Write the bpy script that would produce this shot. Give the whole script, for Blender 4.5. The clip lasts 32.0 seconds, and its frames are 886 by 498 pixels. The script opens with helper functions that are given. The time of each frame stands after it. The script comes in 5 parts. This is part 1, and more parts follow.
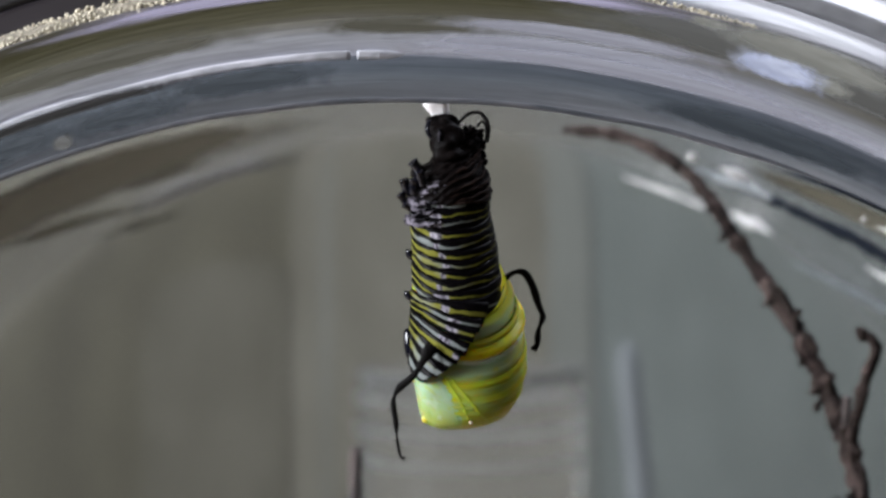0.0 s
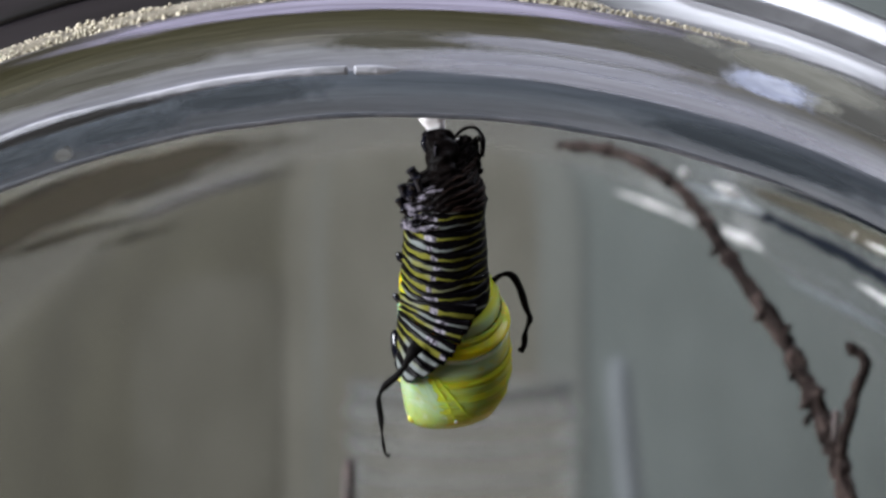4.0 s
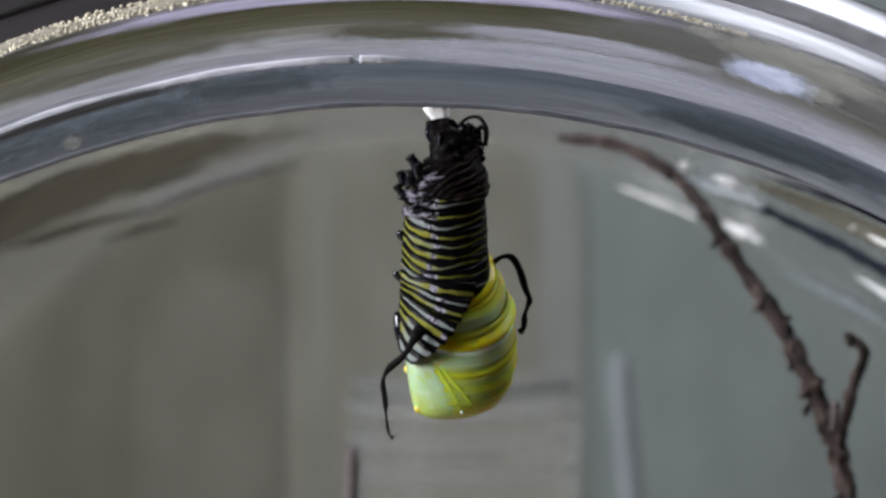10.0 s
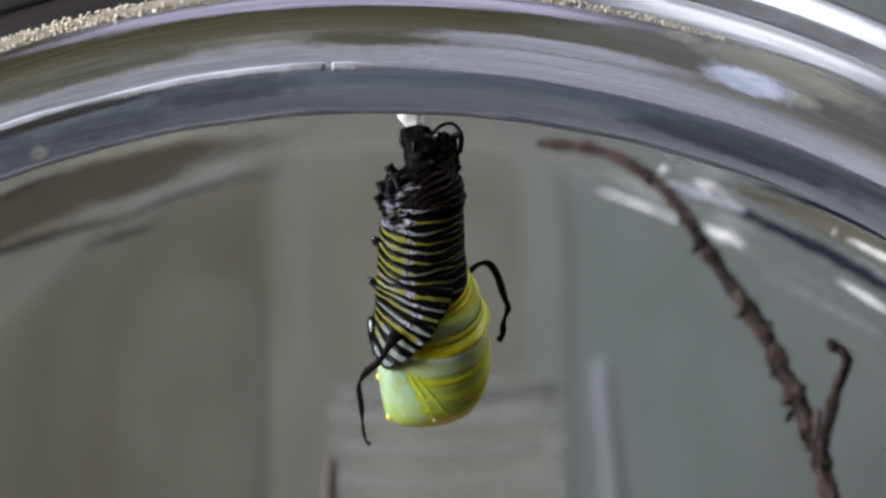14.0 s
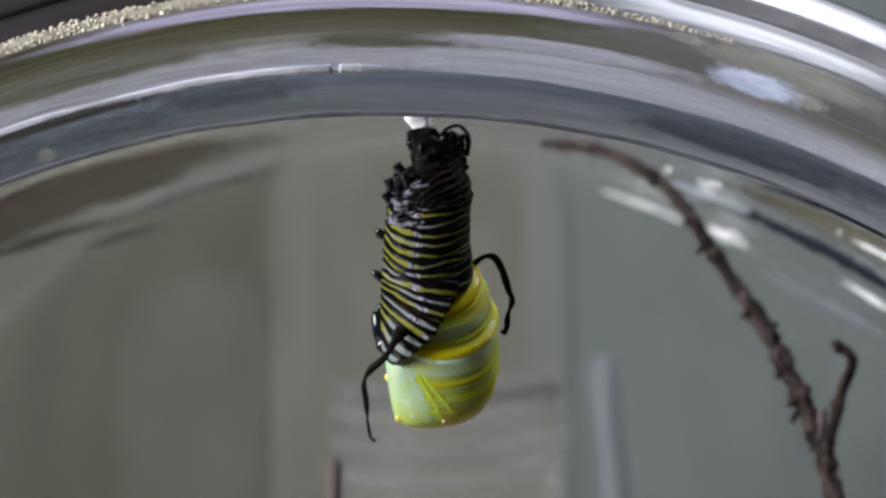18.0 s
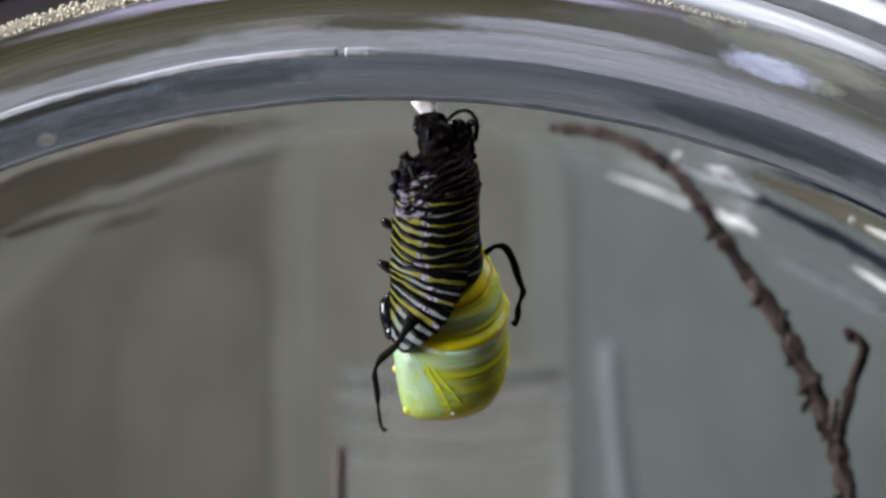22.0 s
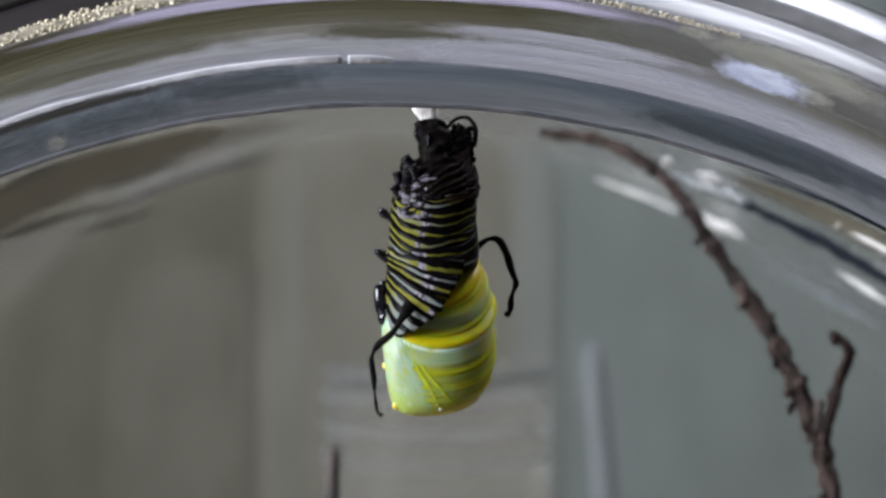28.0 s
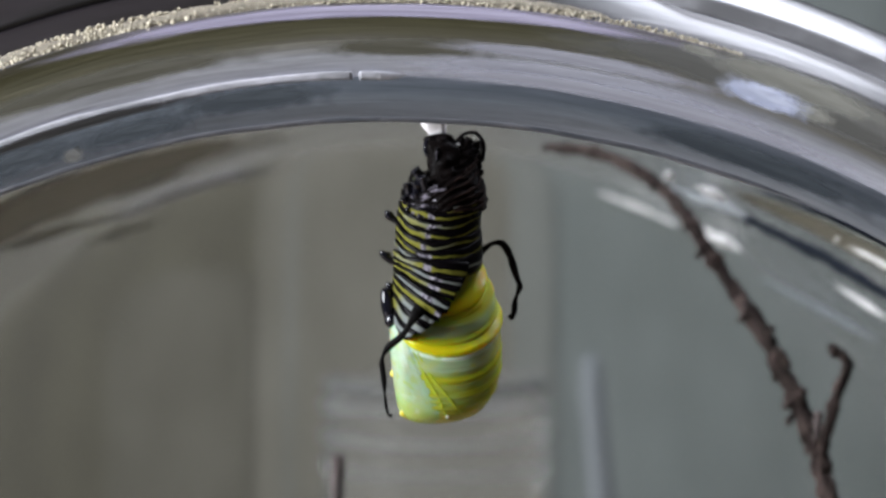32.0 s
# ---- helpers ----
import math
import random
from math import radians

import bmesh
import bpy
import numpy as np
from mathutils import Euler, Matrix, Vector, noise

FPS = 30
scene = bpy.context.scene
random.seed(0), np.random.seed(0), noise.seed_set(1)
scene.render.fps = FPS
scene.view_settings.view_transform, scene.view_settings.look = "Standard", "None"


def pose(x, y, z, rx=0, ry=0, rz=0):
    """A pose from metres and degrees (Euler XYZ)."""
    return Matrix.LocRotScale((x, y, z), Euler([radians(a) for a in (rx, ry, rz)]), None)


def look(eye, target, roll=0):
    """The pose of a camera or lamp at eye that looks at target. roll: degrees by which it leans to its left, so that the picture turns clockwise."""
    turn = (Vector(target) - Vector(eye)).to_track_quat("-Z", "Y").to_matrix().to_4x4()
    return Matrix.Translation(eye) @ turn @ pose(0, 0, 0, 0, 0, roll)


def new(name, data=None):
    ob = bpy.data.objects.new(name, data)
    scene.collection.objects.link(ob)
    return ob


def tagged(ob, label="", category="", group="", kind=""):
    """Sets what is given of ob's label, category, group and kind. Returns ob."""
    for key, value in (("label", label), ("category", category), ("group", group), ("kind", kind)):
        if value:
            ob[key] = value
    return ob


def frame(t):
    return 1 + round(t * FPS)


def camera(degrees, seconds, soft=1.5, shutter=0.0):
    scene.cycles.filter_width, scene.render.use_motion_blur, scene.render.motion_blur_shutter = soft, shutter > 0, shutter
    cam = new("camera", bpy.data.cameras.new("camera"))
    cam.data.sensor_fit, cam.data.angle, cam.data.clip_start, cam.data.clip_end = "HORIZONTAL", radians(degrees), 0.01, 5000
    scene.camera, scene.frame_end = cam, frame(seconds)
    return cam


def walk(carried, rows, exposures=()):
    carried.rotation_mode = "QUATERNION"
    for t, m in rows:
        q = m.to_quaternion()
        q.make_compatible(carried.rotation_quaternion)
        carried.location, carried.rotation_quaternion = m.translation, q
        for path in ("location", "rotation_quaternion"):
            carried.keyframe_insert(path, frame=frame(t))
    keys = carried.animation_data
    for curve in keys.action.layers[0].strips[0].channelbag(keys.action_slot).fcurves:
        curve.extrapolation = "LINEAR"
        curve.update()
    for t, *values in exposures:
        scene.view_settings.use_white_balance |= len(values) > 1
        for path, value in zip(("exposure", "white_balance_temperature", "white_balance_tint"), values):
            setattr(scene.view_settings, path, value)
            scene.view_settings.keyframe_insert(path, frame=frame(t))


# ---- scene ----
cam = camera(24, 32.0, soft=2.7)
cam.data.dof.use_dof = True
cam.data.dof.focus_distance = 0.247
cam.data.dof.aperture_fstop = 28.0
PATH = [
    (0.0, (0.00153, -0.24723, 0.27057), (-0.00113, 0.00275, 0.26971), -0.321),
    (0.5, (0.00208, -0.24788, 0.27053), (0.00071, 0.00211, 0.26931), -0.151),
    (1.0, (0.00199, -0.24750, 0.27060), (0.00058, 0.00249, 0.27008), -0.179),
    (1.5, (0.00152, -0.24776, 0.27071), (-0.00019, 0.00223, 0.27014), -0.081),
    (2.0, (0.00140, -0.24883, 0.27041), (0.00009, 0.00117, 0.26960), -0.064),
    (2.5, (0.00163, -0.25031, 0.27013), (0.00058, -0.00032, 0.26927), -0.148),
    (3.0, (0.00158, -0.25088, 0.27036), (0.00073, -0.00089, 0.26976), -0.122),
    (3.5, (0.00132, -0.25018, 0.27053), (0.00003, -0.00018, 0.27072), -0.077),
    (5.5, (0.00063, -0.25064, 0.26978), (-0.00074, -0.00065, 0.27150), 0.140),
    (6.0, (0.00134, -0.25003, 0.27023), (0.00059, -0.00004, 0.27213), 0.054),
    (6.5, (0.00073, -0.25089, 0.27014), (-0.00102, -0.00090, 0.27259), 0.091),
    (7.0, (0.00067, -0.25176, 0.27062), (-0.00084, -0.00178, 0.27340), 0.059),
    (7.5, (0.00059, -0.25267, 0.27006), (-0.00070, -0.00268, 0.27265), 0.062),
    (8.0, (0.00081, -0.25192, 0.26912), (-0.00046, -0.00193, 0.27072), -0.004),
    (8.5, (0.00031, -0.25175, 0.26939), (-0.00221, -0.00177, 0.27074), 0.097),
    (9.0, (0.00077, -0.25196, 0.26952), (-0.00140, -0.00197, 0.27057), 0.052),
    (9.5, (0.00063, -0.25235, 0.26907), (-0.00129, -0.00236, 0.27035), 0.072),
    (10.0, (0.00084, -0.25366, 0.26894), (-0.00092, -0.00367, 0.26977), 0.108),
    (10.5, (0.00132, -0.25482, 0.26939), (0.00095, -0.00483, 0.27109), 0.039),
    (11.0, (0.00169, -0.25367, 0.26934), (0.00207, -0.00368, 0.27113), 0.060),
    (11.5, (0.00146, -0.25260, 0.26975), (0.00168, -0.00261, 0.27169), 0.028),
    (12.0, (0.00128, -0.25132, 0.26970), (0.00105, -0.00132, 0.27152), 0.080),
    (12.5, (0.00174, -0.25079, 0.26939), (0.00162, -0.00080, 0.27093), -0.048),
    (13.0, (0.00176, -0.25061, 0.26979), (0.00139, -0.00062, 0.27125), -0.112),
    (13.5, (0.00178, -0.24968, 0.26968), (0.00126, 0.00031, 0.27080), -0.154),
    (14.0, (0.00195, -0.24959, 0.26983), (0.00206, 0.00040, 0.27088), -0.212),
    (14.5, (0.00199, -0.24861, 0.26985), (0.00208, 0.00138, 0.27094), -0.262),
    (16.5, (0.00153, -0.24519, 0.27039), (0.00175, 0.00481, 0.27061), -0.260),
    (17.0, (0.00140, -0.24701, 0.27041), (0.00190, 0.00299, 0.27021), -0.173),
    (17.5, (0.00135, -0.24869, 0.27069), (0.00217, 0.00131, 0.27096), -0.176),
    (18.0, (0.00103, -0.24961, 0.27036), (0.00120, 0.00039, 0.27115), -0.211),
    (18.5, (0.00068, -0.25144, 0.27012), (0.00119, -0.00144, 0.27041), -0.199),
    (19.0, (0.00098, -0.25280, 0.27009), (0.00221, -0.00281, 0.27052), -0.213),
    (19.5, (0.00168, -0.25232, 0.26997), (0.00352, -0.00232, 0.27027), -0.292),
    (20.0, (0.00099, -0.24997, 0.27003), (0.00260, 0.00003, 0.27080), -0.266),
    (20.5, (0.00090, -0.24733, 0.27069), (0.00271, 0.00266, 0.27160), -0.108),
    (21.0, (0.00119, -0.24434, 0.27105), (0.00207, 0.00566, 0.27124), -0.122),
    (21.5, (0.00099, -0.24306, 0.27100), (0.00150, 0.00694, 0.26984), -0.168),
    (22.0, (0.00043, -0.24470, 0.27092), (0.00030, 0.00530, 0.26963), -0.131),
    (22.5, (0.00009, -0.24644, 0.27078), (0.00007, 0.00356, 0.26945), -0.161),
    (23.0, (0.00040, -0.24789, 0.27095), (0.00081, 0.00211, 0.26992), -0.268),
    (23.5, (-0.00016, -0.24706, 0.27129), (-0.00014, 0.00294, 0.27072), -0.270),
    (24.0, (-0.00061, -0.24683, 0.26967), (-0.00067, 0.00317, 0.26752), -0.176),
    (24.5, (-0.00110, -0.24487, 0.26987), (-0.00159, 0.00511, 0.26682), 0.130),
    (25.0, (-0.00116, -0.24642, 0.27152), (-0.00096, 0.00358, 0.27054), 0.162),
    (25.5, (-0.00224, -0.24680, 0.27156), (-0.00258, 0.00320, 0.27107), 0.335),
    (26.0, (-0.00124, -0.24748, 0.27147), (-0.00009, 0.00252, 0.27064), 0.336),
    (26.5, (-0.00113, -0.24848, 0.27145), (0.00068, 0.00151, 0.27085), 0.389),
    (28.5, (-0.00194, -0.25173, 0.27108), (0.00055, -0.00175, 0.26988), 0.153),
    (29.0, (-0.00158, -0.25185, 0.27201), (0.00116, -0.00186, 0.27181), 0.094),
    (29.5, (-0.00182, -0.25086, 0.27130), (0.00008, -0.00087, 0.27022), 0.334),
    (30.0, (-0.00200, -0.25124, 0.27157), (0.00061, -0.00125, 0.27089), 0.315),
    (30.5, (-0.00219, -0.25190, 0.27116), (0.00085, -0.00192, 0.27050), 0.316),
    (31.0, (-0.00293, -0.25397, 0.27110), (0.00027, -0.00399, 0.27083), 0.484),
    (31.5, (-0.00287, -0.25430, 0.27116), (0.00029, -0.00432, 0.27068), 0.556),
    (32.0, (-0.00336, -0.25616, 0.27138), (-0.00068, -0.00617, 0.27156), 0.532),
]
walk(cam, [(t, look(eye, target, roll)) for t, eye, target, roll in PATH])

# ---- light ----
world = bpy.data.worlds.new("daylight")
scene.world = world
world.use_nodes = True
wn = world.node_tree.nodes
sky = wn.new("ShaderNodeTexSky")
sky.sky_type = "NISHITA"
sky.sun_disc = False
sky.sun_elevation = radians(40)
sky.sun_rotation = radians(120)
wn["Background"].inputs["Strength"].default_value = 0.10
world.node_tree.links.new(sky.outputs[0], wn["Background"].inputs["Color"])

sun = new("sun", bpy.data.lights.new("sun", "SUN"))
sun.data.energy, sun.data.angle, sun.data.color = 1.0, radians(12), (1.0, 0.95, 0.88)
sun.matrix_world = look((2.0, -1.0, 2.0), (0, 0, 0.2))


def window_light(name, centre, target, width, height, power, colour):
    lamp = new(name, bpy.data.lights.new(name, "AREA"))
    lamp.data.shape, lamp.data.size, lamp.data.size_y = "RECTANGLE", width, height
    lamp.data.energy, lamp.data.color = power, colour
    lamp.matrix_world = look(centre, target)
    return lamp


window_light("roof_window_daylight", (0.72, 0.46, 1.73), (0.72, 0.36, 0.2), 0.62, 0.76, 20.0, (0.85, 0.88, 1.0))
window_light("west_window_daylight", (-1.38, -0.45, 0.74), (0.0, -0.05, 0.28), 0.9, 0.9, 47.0, (0.92, 0.95, 1.0))
scene.view_settings.exposure = 0.76

# ---- materials ----


def material(name):
    m = bpy.data.materials.new(name)
    m.use_nodes = True
    return m, m.node_tree.nodes, m.node_tree.links, m.node_tree.nodes["Principled BSDF"]


def mottled(name, dark, light, scale, rough=0.5, bump=0.2, bump_scale=None, fine=6.0, upright=1.0, **more):
    """A surface whose colour runs between two tones at two scales, with fine relief."""
    m, n, l, p = material(name)
    co = n.new("ShaderNodeTexCoord")
    big, small = n.new("ShaderNodeTexNoise"), n.new("ShaderNodeTexNoise")
    big.inputs["Scale"].default_value, big.inputs["Detail"].default_value = scale, 4.0
    small.inputs["Scale"].default_value, small.inputs["Detail"].default_value = scale * fine, 5.0
    mp = n.new("ShaderNodeMapping")
    mp.inputs["Scale"].default_value = (1.0, 1.0, upright)
    l.new(co.outputs["Object"], mp.inputs["Vector"])
    l.new(mp.outputs["Vector"], big.inputs["Vector"])
    l.new(mp.outputs["Vector"], small.inputs["Vector"])
    mix = n.new("ShaderNodeMath")
    mix.operation = "MULTIPLY_ADD"
    mix.inputs[1].default_value = 0.4
    l.new(small.outputs["Fac"], mix.inputs[0])
    scaled = n.new("ShaderNodeMath")
    scaled.operation = "MULTIPLY"
    scaled.inputs[1].default_value = 0.6
    l.new(big.outputs["Fac"], scaled.inputs[0])
    l.new(scaled.outputs[0], mix.inputs[2])
    ramp = n.new("ShaderNodeValToRGB")
    ramp.color_ramp.elements[0].position, ramp.color_ramp.elements[1].position = 0.34, 0.66
    ramp.color_ramp.elements[0].color, ramp.color_ramp.elements[1].color = (*dark, 1), (*light, 1)
    l.new(mix.outputs[0], ramp.inputs["Fac"])
    l.new(ramp.outputs["Color"], p.inputs["Base Color"])
    p.inputs["Roughness"].default_value = rough
    for key, value in more.items():
        p.inputs[key.replace("_", " ")].default_value = value
    if bump:
        b = n.new("ShaderNodeBump")
        b.inputs["Strength"].default_value, b.inputs["Distance"].default_value = bump, bump_scale or 0.0002
        l.new(small.outputs["Fac"], b.inputs["Height"])
        l.new(b.outputs["Normal"], p.inputs["Normal"])
    return m


def glass(name, tint, rough, bump=0.0, scale=60.0, stretch=(1, 1, 1), distance=0.001):
    m, n, l, p = material(name)
    p.inputs["Base Color"].default_value = (*tint, 1)
    p.inputs["Transmission Weight"].default_value = 1.0
    p.inputs["IOR"].default_value = 1.48
    p.inputs["Roughness"].default_value = rough
    if bump:
        co, mp, no, b = (n.new("ShaderNode" + k) for k in ("TexCoord", "Mapping", "TexNoise", "Bump"))
        mp.inputs["Scale"].default_value = stretch
        no.inputs["Scale"].default_value = scale
        no.inputs["Detail"].default_value = 3.0
        b.inputs["Strength"].default_value, b.inputs["Distance"].default_value = bump, distance
        l.new(co.outputs["Object"], mp.inputs["Vector"])
        l.new(mp.outputs["Vector"], no.inputs["Vector"])
        l.new(no.outputs["Fac"], b.inputs["Height"])
        l.new(b.outputs["Normal"], p.inputs["Normal"])
    return m


def striped(name, colour, pale, share):
    """Larval skin: black with one light stripe round the fold, broad on the flank and thinner towards the back; share: how much of it is pale."""
    m, n, l, p = material(name)
    uv, sep, info = n.new("ShaderNodeUVMap"), n.new("ShaderNodeSeparateXYZ"), n.new("ShaderNodeObjectInfo")
    l.new(uv.outputs["UV"], sep.inputs[0])
    add = n.new("ShaderNodeVectorMath")
    add.operation = "MULTIPLY_ADD"
    add.inputs[1].default_value = (1.0, 1.0, 1.0)
    l.new(uv.outputs["UV"], add.inputs[0])
    far = n.new("ShaderNodeVectorMath")
    far.operation = "SCALE"
    far.inputs[0].default_value = (17.0, 0.0, 31.0)
    l.new(info.outputs["Random"], far.inputs["Scale"])
    l.new(far.outputs[0], add.inputs[2])

    def cloud(scale, size, detail):
        mp, no = n.new("ShaderNodeMapping"), n.new("ShaderNodeTexNoise")
        mp.inputs["Scale"].default_value = scale
        no.inputs["Scale"].default_value, no.inputs["Detail"].default_value = size, detail
        l.new(add.outputs[0], mp.inputs["Vector"])
        l.new(mp.outputs["Vector"], no.inputs["Vector"])
        return no.outputs["Fac"]

    def maths(kind, a, b, c=None):
        q = n.new("ShaderNodeMath")
        q.operation = kind
        for k, value in enumerate((a, b, c)):
            if isinstance(value, (int, float)):
                q.inputs[k].default_value = value
            elif value:
                l.new(value, q.inputs[k])
        return q.outputs[0]

    def ramp(value, stops):
        q = n.new("ShaderNodeValToRGB")
        e = q.color_ramp.elements
        e[0].position, e[0].color, e[1].position, e[1].color = stops[0][0], (*stops[0][1], 1), stops[-1][0], (*stops[-1][1], 1)
        for at, c in stops[1:-1]:
            e.new(at).color = (*c, 1)
        l.new(value, q.inputs["Fac"])
        return q.outputs["Color"]

    def blend(factor, a, b):
        q = n.new("ShaderNodeMix")
        q.data_type = "RGBA"
        for value, slot in ((factor, "Factor"), (a, "A"), (b, "B")):
            l.new(value, q.inputs[slot])
        return q.outputs["Result"]

    # 0 on the belly side, 0.5 to the front, 1 on the back
    round_at = maths("MULTIPLY_ADD", sep.outputs["X"], 0.667, 0.5)
    waver = cloud((1.0, 0.0, 1.0), 2.6, 1.0)
    width = ramp(round_at, ((0.0, (0.165,) * 3), (0.30, (0.20,) * 3), (0.40, (0.20,) * 3), (0.46, (0.105,) * 3), (0.62, (0.10,) * 3), (0.74, (0.075,) * 3), (1.0, (0.03,) * 3)))
    width = maths("MULTIPLY", width, maths("MULTIPLY_ADD", cloud((1.3, 0.0, 1.0), 3.4, 2.0), 1.5, 0.22))
    centre = maths("MULTIPLY_ADD", maths("SUBTRACT", waver, 0.5), 0.42, 0.52)
    ragged = maths("MULTIPLY_ADD", maths("SUBTRACT", cloud((9.0, 1.5, 1.0), 2.2, 3.0), 0.5), 0.13, sep.outputs["Y"])
    off = maths("ABSOLUTE", maths("SUBTRACT", ragged, centre), 0)
    inside = maths("SUBTRACT", width, off)
    edge = n.new("ShaderNodeMapRange")
    edge.interpolation_type = "SMOOTHSTEP"
    edge.inputs["From Min"].default_value, edge.inputs["From Max"].default_value = -0.02, 0.045
    l.new(inside, edge.inputs["Value"])
    tone = ramp(maths("ADD", cloud((1.0, 0.2, 1.0), 2.0, 2.0), share - 0.5), ((0.44, colour), (0.56, pale)))
    # creased lilac skin links the stripes down the flank
    line = maths("ABSOLUTE", maths("SUBTRACT", maths("MULTIPLY_ADD", maths("SUBTRACT", waver, 0.5), 0.30, round_at), 0.405), 0)
    flank = n.new("ShaderNodeMapRange")
    flank.interpolation_type = "SMOOTHSTEP"
    flank.inputs["From Min"].default_value, flank.inputs["From Max"].default_value = 0.024, 0.042
    flank.inputs["To Min"].default_value, flank.inputs["To Max"].default_value = 1.0, 0.0
    l.new(line, flank.inputs["Value"])
    crease = cloud((16.0, 1.0, 1.0), 1.6, 2.0)
    lilac = ramp(crease, ((0.38, (0.03, 0.026, 0.034)), (0.52, (0.20, 0.185, 0.22)), (0.66, (0.34, 0.32, 0.36))))
    black = ramp(cloud((3.0, 3.0, 1.0), 3.0, 3.0), ((0.4, (0.0014, 0.0012, 0.0015)), (0.7, (0.0040, 0.0033, 0.0038))))
    skin = blend(edge.outputs["Result"], black, blend(flank.outputs["Result"], tone, lilac))
    l.new(skin, p.inputs["Base Color"])
    b = n.new("ShaderNodeBump")
    b.inputs["Strength"].default_value, b.inputs["Distance"].default_value = 0.25, 0.0002
    l.new(crease, b.inputs["Height"])
    l.new(b.outputs["Normal"], p.inputs["Normal"])
    p.inputs["Roughness"].default_value, p.inputs["Specular IOR Level"].default_value = 0.30, 0.025
    return m


SKIN_YELLOW = striped("yellow_striped_skin", (0.120, 0.116, 0.021), (0.140, 0.143, 0.088), 0.40)
SKIN_WHITE = striped("white_striped_skin", (0.114, 0.111, 0.023), (0.125, 0.137, 0.134), 0.54)
SKIN_BLACK = mottled("black_crumpled_skin", (0.0014, 0.0012, 0.0013), (0.0055, 0.0040, 0.0038), 500, 0.34, 0.4, 0.0003, Specular_IOR_Level=0.022)
SKIN_BROWN = mottled("brown_black_dried_skin", (0.004, 0.0028, 0.0026), (0.023, 0.013, 0.0105), 700, 0.42, 0.5, 0.0003, Specular_IOR_Level=0.02)
SKIN_LILAC = mottled("lilac_dried_skin", (0.0025, 0.0022, 0.003), (0.16, 0.145, 0.175), 640, 0.34, 0.7, 0.0004, 2.5, Specular_IOR_Level=0.02)
SKIN_LILAC.node_tree.nodes["Color Ramp"].color_ramp.elements[0].position, SKIN_LILAC.node_tree.nodes["Color Ramp"].color_ramp.elements[1].position = 0.44, 0.60
HEAD_BLACK = mottled("glossy_black_chitin", (0.002, 0.002, 0.004), (0.006, 0.006, 0.011), 700, 0.10, 0.1, Specular_IOR_Level=0.55)
FILAMENT = mottled("matt_black_filament", (0.004, 0.004, 0.004), (0.009, 0.008, 0.008), 900, 0.40, 0.4, 0.0003, Specular_IOR_Level=0.02)
SOFT = dict(Subsurface_Weight=0.35, Subsurface_Scale=0.0015)
GREEN, YELLOW, OLIVE, MILK = (0.235, 0.300, 0.175), (0.42, 0.380, 0.006), (0.26, 0.265, 0.014), (0.62, 0.64, 0.52)


